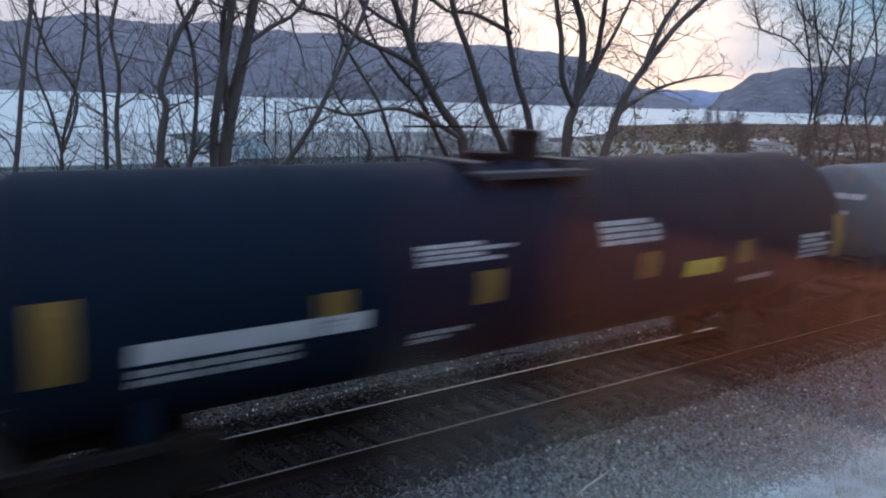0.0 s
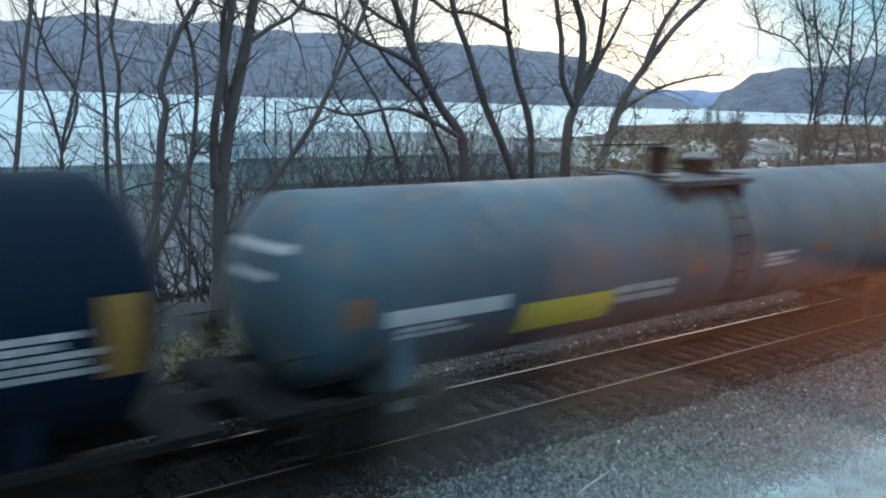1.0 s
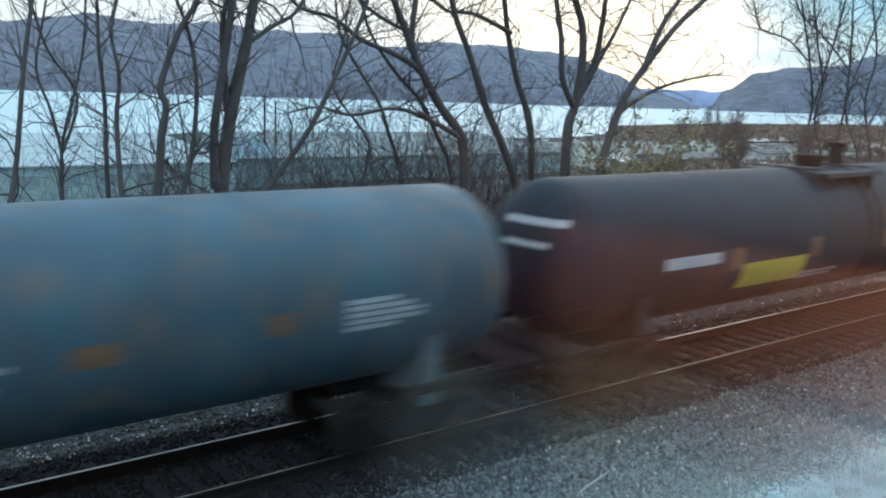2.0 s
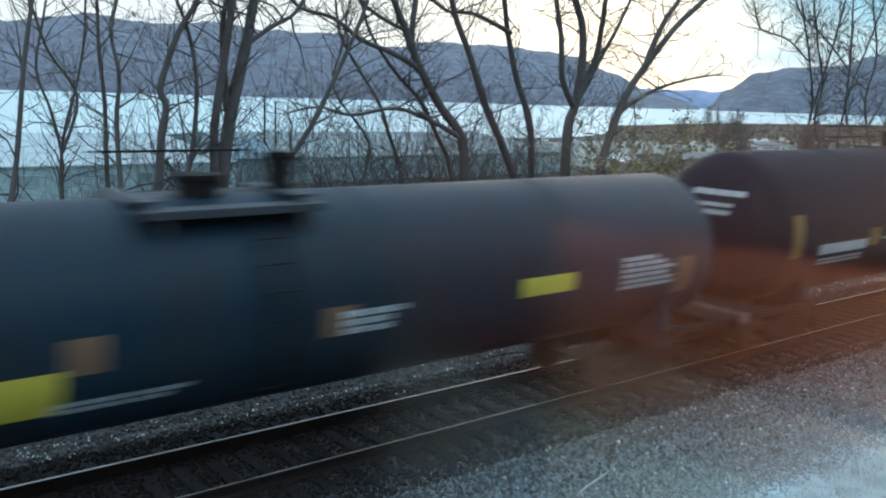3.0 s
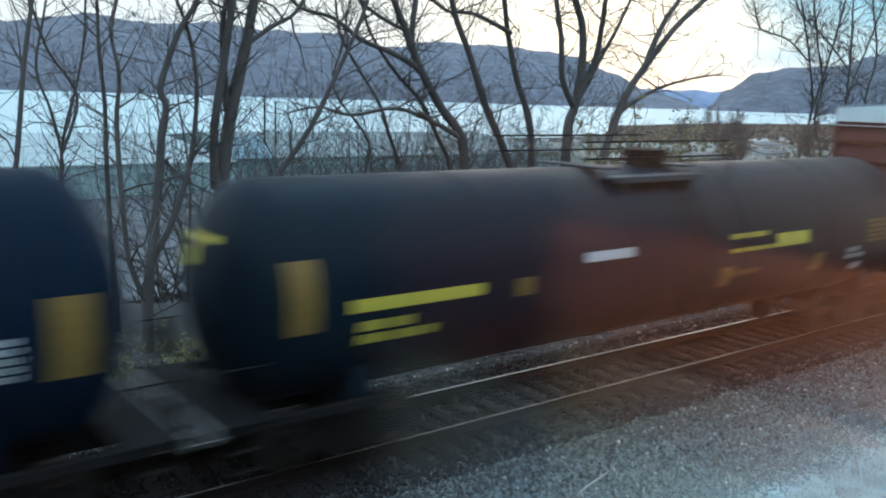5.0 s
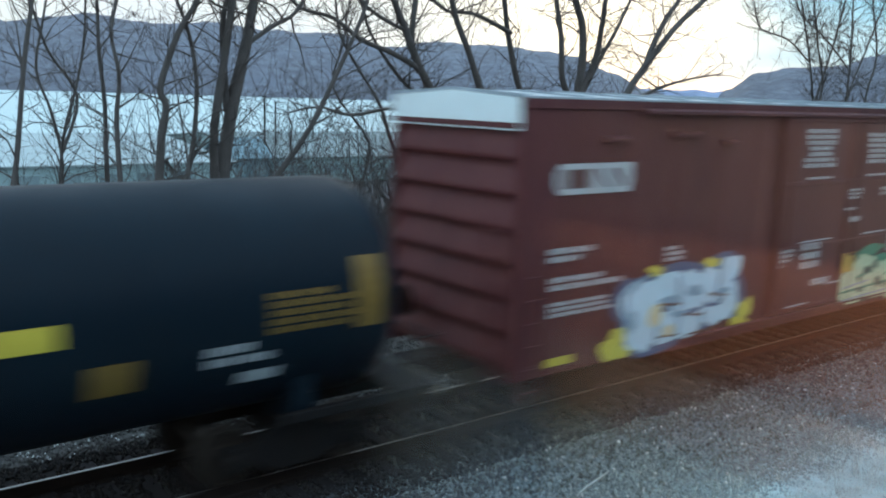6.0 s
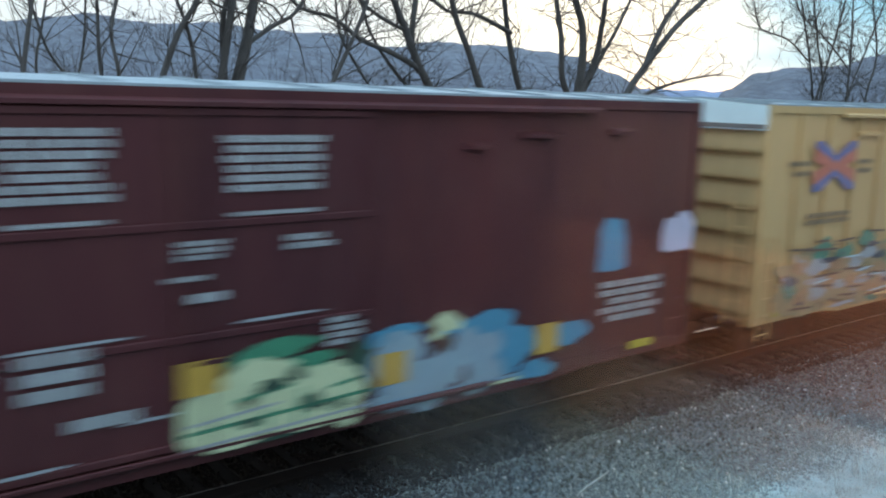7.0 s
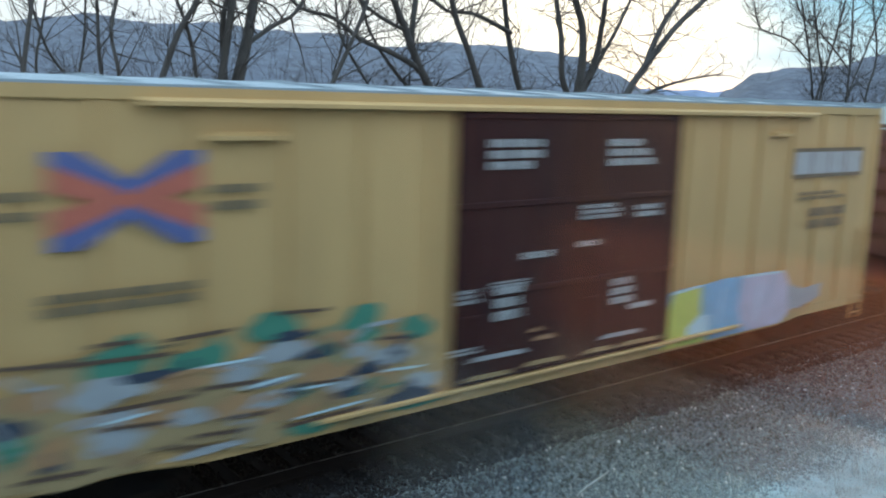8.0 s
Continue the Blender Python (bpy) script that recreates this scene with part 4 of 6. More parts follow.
def paint_art():
    """Emblems and graffiti, colour by colour."""
    rng = random.Random(21)
    # the pale emblem of the red car: a rounded frame with a dark gap, then slanted blocks
    def panel(car, mt, off, pts, lb, nm="graffiti"):
        part(nm, flat(Shape(), pts, off), mt, car, lb)

    def spots(car, mt, off, rows, lb, rough=0.28):
        sh = Shape()
        for i, c in enumerate(rows):
            blob(sh, *c, off + 0.0003 * i, rng, rough=rough)
        part("graffiti", sh, mt, car, lb)

    def lines(car, mt, off, width, rows, lb):
        sh = Shape()
        for i, row in enumerate(rows):
            stroke(sh, row, width, off + 0.0003 * i)
        part("graffiti", sh, mt, car, lb)

    sh = Shape()
    flat(sh, [(-8.78, 3.86), (-8.66, 3.72), (-7.0, 3.72), (-7.0, 3.81), (-8.7, 3.81)], 0.012)
    flat(sh, [(-8.78, 4.06), (-8.7, 4.11), (-6.96, 4.11), (-6.96, 4.2), (-8.66, 4.2)], 0.0125)
    flat(sh, [(-8.78, 3.86), (-8.68, 3.81), (-8.68, 4.11), (-8.78, 4.06)], 0.013)
    flat(sh, [(-7.92, 3.81), (-7.62, 3.81), (-7.86, 4.11), (-7.92, 4.11)], 0.0128)
    flat(sh, [(-7.52, 3.81), (-7.22, 3.81), (-7.5, 4.11), (-7.76, 4.11)], 0.0132)
    flat(sh, [(-7.12, 3.81), (-6.97, 3.81), (-6.97, 4.11), (-7.34, 4.11)], 0.0134)
    part("emblem", sh, WHITE, B1, "pale rounded emblem")
    sh = Shape()
    flat(sh, [(-8.67, 3.81), (-8.4, 3.81), (-8.4, 4.11), (-8.67, 4.11)], 0.0122)
    flat(sh, [(-8.1, 3.81), (-7.93, 3.81), (-7.93, 4.11), (-8.1, 4.11)], 0.0124)
    part("emblem", sh, G_WORN, B1, "worn greyish fill of the emblem")
    # first piece: pale blue letters edged dark blue, yellow ends
    spots(B1, G_NAVY, 0.010, ((-6.95, 1.85, 0.3, 0.42), (-6.2, 1.0, 0.75, 0.22), (-4.2, 2.05, 0.6, 0.4), (-3.75, 1.5, 0.28, 0.5), (-5.2, 1.7, 1.5, 0.68), (-6.3, 1.6, 0.8, 0.7)), "dark blue graffiti edge", 0.14)
    spots(B1, G_YELLOW, 0.0125, ((-7.2, 1.12, 0.3, 0.27), (-6.95, 0.98, 0.3, 0.1), (-6.2, 2.3, 0.2, 0.1), (-4.6, 2.3, 0.22, 0.11), (-3.42, 1.25, 0.22, 0.26), (-3.6, 1.05, 0.32, 0.09)), "yellow graffiti flourishes", 0.35)
    spots(B1, G_ICE, 0.015, ((-6.62, 1.75, 0.42, 0.5), (-6.5, 1.2, 0.36, 0.34), (-5.95, 1.95, 0.5, 0.3), (-5.85, 1.22, 0.55, 0.26), (-5.2, 1.8, 0.5, 0.42), (-5.15, 1.2, 0.36, 0.26), (-4.5, 1.85, 0.4, 0.36),
                             (-4.45, 1.3, 0.42, 0.2), (-4.02, 2.1, 0.34, 0.3), (-3.95, 1.5, 0.28, 0.36)), "pale blue graffiti letters")
    spots(B1, G_STEEL, 0.0205, ((-5.75, 1.72, 0.3, 0.09), (-5.05, 1.82, 0.24, 0.1), (-4.2, 1.72, 0.2, 0.08), (-6.75, 1.45, 0.12, 0.2), (-5.4, 1.45, 0.3, 0.06)), "grey blue graffiti shading")
    lines(B1, G_STEEL, 0.023, 0.1, ([(-6.9, 1.35), (-6.95, 1.95), (-6.5, 2.2)], [(-6.1, 1.0), (-6.05, 1.35)], [(-5.5, 1.1), (-5.45, 1.6), (-5.55, 2.1)], [(-4.8, 1.15), (-4.75, 1.55)], [(-4.35, 1.55), (-4.3, 2.2)]), "grey blue graffiti lines")
    lines(B1, G_BROWN, 0.026, 0.045, ([(-6.0, 1.68), (-5.45, 1.62)], [(-5.3, 1.42), (-4.75, 1.34)], [(-5.2, 1.02), (-4.3, 1.05)], [(-4.6, 1.72), (-4.05, 1.62)], [(-6.0, 1.1), (-5.5, 1.06)]), "reddish brown graffiti gaps")
    spots(B1, G_CREAM, 0.029, ((-6.15, 1.5, 0.2, 0.2), (-5.75, 1.18, 0.16, 0.1)), "cream graffiti discs", 0.12)
    # second piece on the door: pale green letters, mint caps
    spots(B1, G_DARK, 0.1035, ((2.4, 1.75, 0.2, 0.25), (1.3, 1.1, 1.1, 0.2), (1.1, 1.75, 0.6, 0.34)), "dark green graffiti edge", 0.15)
    spots(B1, G_GREEN, 0.105, ((1.3, 2.08, 0.5, 0.12), (0.9, 2.0, 0.3, 0.12), (1.75, 1.85, 0.35, 0.1)), "deep green graffiti caps")
    spots(B1, G_PALE, 0.107, ((0.35, 1.35, 0.36, 0.4), (0.95, 1.75, 0.5, 0.24), (1.2, 1.3, 0.42, 0.3), (1.85, 1.55, 0.36, 0.28), (2.2, 1.3, 0.34, 0.36), (0.6, 1.08, 0.5, 0.16), (1.7, 1.08, 0.6, 0.14)), "pale yellow green graffiti letters")
    lines(B1, G_GREEN, 0.1105, 0.05, ([(0.05, 1.2), (2.55, 1.3)], [(0.7, 1.5), (1.4, 1.58)], [(1.5, 1.05), (1.58, 1.5)], [(1.05, 1.1), (1.1, 1.3)], [(2.0, 1.45), (2.4, 1.5)]), "dark green graffiti lines")
    spots(B1, G_DARK, 0.1122, ((1.15, 1.62, 0.22, 0.08), (1.72, 1.3, 0.1, 0.16), (0.85, 1.2, 0.16, 0.06), (1.5, 1.72, 0.12, 0.1), (2.1, 1.2, 0.1, 0.08)), "dark green graffiti hollows")
    lines(B1, G_GREY, 0.1145, 0.04, ([(0.1, 1.02), (2.5, 1.1)], [(0.1, 1.3), (1.2, 1.38)]), "whitish graffiti lines")
    # third piece: lilac grey letters, bright blue ends
    spots(B1, G_BLUE, 0.010, ((3.0, 1.95, 0.5, 0.14), (4.75, 1.85, 0.4, 0.28), (4.2, 1.85, 0.35, 0.2), (5.35, 1.5, 0.4, 0.28), (5.75, 1.02, 0.34, 0.17), (6.5, 1.5, 0.34, 0.22), (5.0, 1.25, 0.4, 0.2)), "bright blue graffiti")
    spots(B1, G_LILAC, 0.0135, ((3.1, 1.5, 0.5, 0.48), (3.6, 1.2, 0.6, 0.34), (4.2, 1.45, 0.42, 0.4), (4.6, 1.15, 0.5, 0.26), (3.1, 1.0, 0.5, 0.14), (4.75, 1.55, 0.25, 0.25)), "grey lilac graffiti letters")
    spots(B1, G_PALE, 0.0165, ((3.95, 2.02, 0.26, 0.14), (3.8, 1.85, 0.12, 0.1)), "pale green graffiti touches")
    lines(B1, G_STEEL, 0.0185, 0.05, ([(2.75, 1.1), (2.85, 1.85), (3.3, 1.98)], [(3.5, 1.0), (3.6, 1.7)], [(3.95, 1.1), (4.1, 1.75)], [(4.5, 1.05), (4.55, 1.5)], [(2.8, 1.02), (5.4, 1.0)]), "steel blue graffiti lines")
    spots(B1, G_BROWN, 0.0215, ((3.95, 1.72, 0.16, 0.12), (4.3, 1.2, 0.08, 0.12)), "dark plum graffiti gaps")
    lines(B1, G_PALE, 0.008, 0.05, ([(2.7, 0.93), (5.9, 0.94)],), "pale worn sill line")
    # worn pale edges on the door's ribs
    for x0, x1, z in ((-1.9, -0.5, 2.47), (0.65, 1.9, 2.48), (-2.2, -1.2, 1.16), (-0.7, 0.0, 1.5)):
        panel(B1, G_GREY, 0.106, [(x0, z - 0.02), (x0 + 0.4, z - 0.028), (x1, z - 0.012), (x1 - 0.2, z + 0.016), (x0 + 0.2, z + 0.012)], "scuffed pale edge", "wear_mark")
    for x0, x1, z0, z1, off in ((0.01, 0.49, 1.66, 2.08, 0.112), (2.77, 3.24, 1.27, 1.72, 0.03), (5.7, 6.18, 1.25, 1.73, 0.03)):
        part("placard", flat(Shape(), [(x0, z0), (x1, z0), (x1, z1), (x0, z1)], off), G_AMBER, B1, "orange yellow placard")
    part("paint_patch", flat(Shape(), [(7.02, 2.44), (7.4, 2.4), (7.72, 2.45), (7.7, 2.9), (7.6, 3.24), (7.2, 3.32), (7.05, 3.1), (7.06, 2.8)], 0.014), G_BLUE, B1, "blue painted patch")
    part("paint_patch", flat(Shape(), [(8.6, 2.66), (8.9, 2.6), (9.2, 2.64), (9.44, 2.6), (9.48, 3.1), (9.3, 3.3), (9.05, 3.32), (8.95, 3.2), (8.7, 3.22), (8.6, 3.0)], 0.034), G_LAVENDER, B1, "pale lilac painted patch")
    # the yellow car's crossed emblem
    for k, (mt, dz, lb) in enumerate(((G_NAVYBLUE, 0.14, "blue bands of the crossed emblem"), (G_RED, -0.1, "red bands of the crossed emblem"))):
        sh = Shape()
        for sx in (-1, 1):
            for sz in (-1, 1):
                x1, z1 = -6.95 + sx * 0.82, 3.98 + sz * (0.42 + dz * 0.55)
                w = (0.11, 0.25)[k]
                flat(sh, [(-6.95 - sx * 0.06, 3.98 + sz * (dz * 0.55 - w * 0.5 + 0.02)), (x1, z1 - sz * w), (x1, z1 + sz * 0.02), (x1 - sx * 0.3, z1 + sz * 0.02), (-6.95 - sx * 0.06, 3.98 + sz * (dz * 0.55 + w * 0.8))], 0.042 - 0.002 * k + 0.0008 * (sx + 1) + 0.0004 * sz)
        part("emblem", sh, mt, B2, lb)
    part("lettering", Shape().add([(x, -1.646, z) for x0 in (6.14, 6.8, 7.46, 8.12) for x, z in ((x0, 3.84), (x0 + 0.6, 3.84), (x0 + 0.6, 4.28), (x0, 4.28))],
                                  [tuple(range(4 * k, 4 * k + 4)) for k in range(4)]), WHITE, B2, "white lettering blocks")
    # long busy piece low on the yellow car: sand ground, then colour by colour
    sh = Shape()
    for i in range(30):
        x = rng.uniform(-8.5, -2.9)
        blob(sh, x, rng.uniform(1.05, 2.05), rng.uniform(0.3, 0.7), rng.uniform(0.12, 0.3), 0.0375 + 0.00008 * i, rng, rough=0.3)
    part("graffiti", sh, G_SAND, B2, "sand brown graffiti ground")
    spots(B2, G_TEAL, 0.0405, ((-7.1, 2.2, 0.36, 0.26), (-6.3, 2.08, 0.3, 0.14), (-6.0, 2.12, 0.2, 0.16), (-5.25, 2.34, 0.32, 0.2), (-3.95, 2.2, 0.34, 0.24), (-3.1, 2.02, 0.26, 0.2), (-3.1, 0.93, 0.5, 0.06),
                               (-8.3, 1.5, 0.22, 0.2), (-5.1, 2.1, 0.2, 0.1), (-4.7, 0.93, 0.4, 0.07)), "teal green graffiti")
    spots(B2, G_ORANGE, 0.0440, ((-6.7, 1.5, 0.36, 0.16), (-5.7, 1.4, 0.4, 0.14), (-4.5, 1.62, 0.36, 0.16), (-3.7, 1.4, 0.3, 0.16), (-8.0, 1.9, 0.3, 0.14), (-6.4, 1.85, 0.3, 0.12), (-3.4, 1.9, 0.3, 0.1),
                                 (-5.0, 1.2, 0.4, 0.1), (-7.9, 1.3, 0.3, 0.16), (-4.4, 2.05, 0.3, 0.12)), "orange tan graffiti")
    spots(B2, G_GREY, 0.0475, ((-7.25, 1.88, 0.42, 0.18), (-7.3, 1.58, 0.36, 0.09), (-7.2, 1.32, 0.34, 0.17), (-5.1, 2.0, 0.36, 0.15), (-3.5, 1.7, 0.34, 0.15), (-5.7, 1.84, 0.3, 0.12), (-5.3, 1.64, 0.34, 0.05),
                               (-2.95, 1.25, 0.26, 0.14), (-4.2, 1.4, 0.26, 0.12), (-6.3, 1.4, 0.26, 0.1), (-6.1, 0.95, 0.5, 0.05), (-4.0, 1.85, 0.2, 0.1), (-5.3, 1.42, 0.3, 0.1)), "whitish lilac graffiti")
    spots(B2, G_SLATE, 0.0520, ((-8.3, 1.66, 0.26, 0.12), (-4.6, 1.92, 0.3, 0.09), (-3.85, 1.58, 0.2, 0.1), (-3.2, 1.06, 0.46, 0.12), (-5.0, 2.19, 0.3, 0.06), (-6.8, 1.98, 0.3, 0.07), (-4.1, 1.3, 0.24, 0.08)), "dark blue graffiti")
    lines(B2, G_BROWN, 0.0550, 0.05, ([(-8.4, 2.32), (-7.5, 2.24), (-6.5, 2.2)], [(-7.4, 1.66), (-6.3, 1.66)], [(-6.2, 1.72), (-5.4, 1.68)], [(-5.9, 1.3), (-5.3, 1.26)], [(-6.3, 1.16), (-5.6, 1.1)],
                                     [(-7.3, 1.46), (-6.6, 1.4)], [(-5.1, 1.02), (-3.9, 1.06)], [(-4.8, 1.52), (-4.2, 1.48)], [(-7.4, 2.42), (-6.9, 2.4)], [(-6.6, 2.36), (-5.8, 2.38)], [(-3.7, 1.96), (-3.1, 1.9)],
                                     [(-8.2, 1.06), (-7.4, 1.02)], [(-6.7, 1.12), (-6.2, 1.0)], [(-5.2, 2.5), (-4.5, 2.46)]), "dark brown graffiti lines")
    lines(B2, G_ICE, 0.0590, 0.035, ([(-6.2, 1.98), (-5.5, 1.98)], [(-5.3, 1.5), (-4.4, 1.46)], [(-7.3, 1.52), (-6.8, 1.56)], [(-4.9, 1.1), (-3.9, 1.14)], [(-5.6, 1.62), (-5.0, 1.68)], [(-3.6, 1.5), (-3.0, 1.46)]), "whitish graffiti lines")
    for i in range(26):
        x, z = rng.uniform(-8.3, -3.0), rng.uniform(1.05, 2.15)
        p = [(x, z)]
        for _ in range(3):
            p.append((min(-2.8, max(-8.6, p[-1][0] + rng.uniform(-0.3, 0.3))), min(2.3, max(1.0, p[-1][1] + rng.uniform(-0.25, 0.25)))))
        lines(B2, (G_TAN, G_SLATE, G_GREY, G_TEAL, G_ORANGE)[i % 5], 0.0615 + 0.0003 * i, rng.uniform(0.025, 0.06), [p], "many-coloured graffiti outlines")
    # the piece past the doors: lime, sky blue and pinkish lilac letters
    panel(B2, G_STEEL, 0.0372, [(2.12, 0.9), (2.2, 1.3), (2.5, 1.86), (2.95, 1.92), (2.9, 0.84)], "blue grey graffiti edge")
    panel(B2, G_PALEYELLOW, 0.0380, [(2.36, 0.83), (2.42, 1.4), (2.62, 1.82), (3.42, 1.9), (3.6, 1.5), (3.75, 0.83)], "lime graffiti letter")
    panel(B2, G_SKY, 0.0386, [(3.7, 0.83), (3.45, 1.25), (3.4, 1.9), (4.1, 1.96), (4.66, 1.95), (4.9, 1.3), (4.95, 0.83)], "light blue graffiti letter")
    panel(B2, G_LAVENDER, 0.0392, [(4.85, 0.83), (4.6, 1.3), (4.68, 1.93), (5.5, 1.95), (6.12, 1.9), (6.5, 1.45), (6.5, 1.1), (6.15, 0.83)], "pinkish lilac graffiti letter")
    panel(B2, G_GREY, 0.0398, [(6.3, 1.62), (6.9, 1.46), (7.6, 1.52), (7.55, 1.22), (6.8, 1.05), (6.4, 1.1)], "pale grey graffiti tail")
    panel(B2, G_ICE, 0.0404, [(3.05, 0.95), (3.05, 1.15), (3.4, 1.35), (3.75, 1.3), (3.75, 1.0)], "pale graffiti highlight")
    lines(B2, G_ICE, 0.0412, 0.05, ([(2.6, 1.84), (3.4, 1.9)], [(4.7, 1.93), (6.05, 1.9)], [(2.5, 0.98), (4.6, 0.98)], [(5.2, 1.0), (5.3, 1.7)], [(4.0, 1.1), (4.1, 1.75)]), "whitish graffiti lines")
    lines(B2, G_STEEL, 0.0435, 0.035, ([(3.42, 1.88), (3.62, 1.4), (3.78, 0.86)], [(4.68, 1.9), (4.75, 1.4), (4.95, 0.86)], [(5.7, 1.85), (5.6, 1.3)]), "grey blue graffiti lines")
    # rubbed sandy streaks and dust along the doors' lower edge
    for i, (x0, x1, z) in enumerate(((-2.3, -1.3, 1.12), (-1.1, -0.2, 1.16), (0.2, 1.0, 1.15), (1.1, 2.2, 1.14), (-2.2, -1.0, 1.4), (0.6, 1.7, 1.34), (-1.0, -0.7, 1.7), (-0.9, -0.4, 1.55))):
        panel(B2, (G_SAND, G_SAND, G_SAND, G_SAND, G_GREY, G_GREY, G_TAN, G_TAN)[i], 0.104 + 0.0004 * i, [(x0, z - 0.03), (x1, z - 0.045), (x1 - 0.1, z + 0.03), (x0 + 0.15, z + 0.04)], "rubbed sandy streak", "wear_mark")


def paint(name, c):
    return surface(name, c, 0.5, scale=2.5, fine=14, spread=0.35, wear=0.2, bump=0.0)


G_NAVY, G_YELLOW, G_ICE, G_STEEL = paint("navy_spray", (0.045, 0.1, 0.19)), paint("yellow_spray", (0.6, 0.52, 0.06)), paint("ice_spray", (0.55, 0.72, 0.78)), paint("steel_spray", (0.22, 0.36, 0.45))
G_CREAM, G_GREEN, G_PALE, G_LILAC = paint("cream_spray", (0.75, 0.62, 0.35)), paint("green_spray", (0.05, 0.25, 0.14)), paint("pale_green_spray", (0.62, 0.66, 0.4)), paint("lilac_spray", (0.28, 0.38, 0.44))
G_BLUE, G_RED, G_NAVYBLUE, G_TAN = paint("blue_spray", (0.06, 0.29, 0.44)), paint("red_band_paint", (0.55, 0.15, 0.1)), paint("blue_band_paint", (0.11, 0.14, 0.32)), paint("tan_spray", (0.36, 0.22, 0.12))
G_TEAL, G_ORANGE, G_WORN, G_LAVENDER = paint("teal_spray", (0.06, 0.25, 0.17)), paint("orange_tan_spray", (0.45, 0.25, 0.12)), paint("worn_grey_paint", (0.22, 0.19, 0.19)), paint("lavender_spray", (0.56, 0.52, 0.64))
G_AMBER = paint("orange_yellow_paint", (0.62, 0.36, 0.06))
G_SAND, G_GREY, G_SLATE = paint("sand_spray", (0.4, 0.28, 0.14)), paint("grey_white_spray", (0.37, 0.39, 0.41)), paint("slate_spray", (0.04, 0.055, 0.085))
G_DARK = paint("dark_green_spray", (0.03, 0.07, 0.045))
G_BROWN, G_SKY, G_PALEYELLOW = paint("brown_spray", (0.12, 0.07, 0.05)), paint("sky_spray", (0.22, 0.46, 0.66)), paint("lime_spray", (0.62, 0.62, 0.14))
paint_art()


# ---- ballast, ties and gravel ----
def scatter_stones(name, label, material, count, area, size, seed, lift=0.0, avoid=True, chunky=True, thin=False):
    """Angular stones as one mesh; area: x0, x1, y0, y1, thicker towards the near end."""
    rs = np.random.RandomState(seed)
    x = area[0] + (area[1] - area[0]) * rs.rand(count) ** 1.6
    y = area[2] + (area[3] - area[2]) * (rs.rand(count) if not thin else 1 - rs.rand(count) ** 0.5)
    r = size[0] + (size[1] - size[0]) * rs.rand(count) ** 2
    if avoid:
        keep = np.ones(count, bool)
        for s in (-1, 1):
            keep &= np.abs(y - (TRACK + s * GAUGE / 2)) > 0.09
        on_tie = (np.abs(((x + 0.25) % 0.5) - 0.25) < 0.11) & (np.abs(y - TRACK) < 1.42)
        keep &= ~(on_tie & (rs.rand(count) < 0.93))
        x, y, r = x[keep], y[keep], r[keep]
    n = len(x)
    z = np.array([ground_height(a, b) for a, b in zip(x, y)]) + r * 0.35 + lift
    if chunky:
        p = (1 + 5 ** 0.5) / 2
        v = np.array([(-1, p, 0), (1, p, 0), (-1, -p, 0), (1, -p, 0), (0, -1, p), (0, 1, p), (0, -1, -p), (0, 1, -p), (p, 0, -1), (p, 0, 1), (-p, 0, -1), (-p, 0, 1)]) / 1.9
        f = np.array([(0, 11, 5), (0, 5, 1), (0, 1, 7), (0, 7, 10), (0, 10, 11), (1, 5, 9), (5, 11, 4), (11, 10, 2), (10, 7, 6), (7, 1, 8),
                      (3, 9, 4), (3, 4, 2), (3, 2, 6), (3, 6, 8), (3, 8, 9), (4, 9, 5), (2, 4, 11), (6, 2, 10), (8, 6, 7), (9, 8, 1)])
    else:
        v = np.array([(1, 0, 0), (-1, 0, 0), (0, 1, 0), (0, -1, 0), (0, 0, 1), (0, 0, -1)], float)
        f = np.array([(0, 2, 4), (2, 1, 4), (1, 3, 4), (3, 0, 4), (2, 0, 5), (1, 2, 5), (3, 1, 5), (0, 3, 5)])
    m = len(v)
    pts = v[None] * (0.75 + 0.5 * rs.rand(n, m, 1)) * r[:, None, None] * (0.7 + 0.6 * rs.rand(n, 1, 3))
    a = rs.rand(n) * 6.283
    c, s = np.cos(a)[:, None], np.sin(a)[:, None]
    px, py = pts[..., 0] * c - pts[..., 1] * s, pts[..., 0] * s + pts[..., 1] * c
    pts = np.stack([px + x[:, None], py + y[:, None], pts[..., 2] + z[:, None]], -1).reshape(-1, 3)
    faces = (f[None] + (np.arange(n) * m)[:, None, None]).reshape(-1, 3)
    me = bpy.data.meshes.new(name)
    me.vertices.add(len(pts))
    me.vertices.foreach_set("co", pts.ravel().astype(np.float32))
    me.loops.add(faces.size)
    me.loops.foreach_set("vertex_index", faces.ravel().astype(np.int32))
    me.polygons.add(len(faces))
    me.polygons.foreach_set("loop_start", np.arange(0, faces.size, 3, dtype=np.int32))
    me.update(calc_edges=True)
    me.materials.append(material)
    tagged(new(name, me), label, "gravel", kind="stuff")


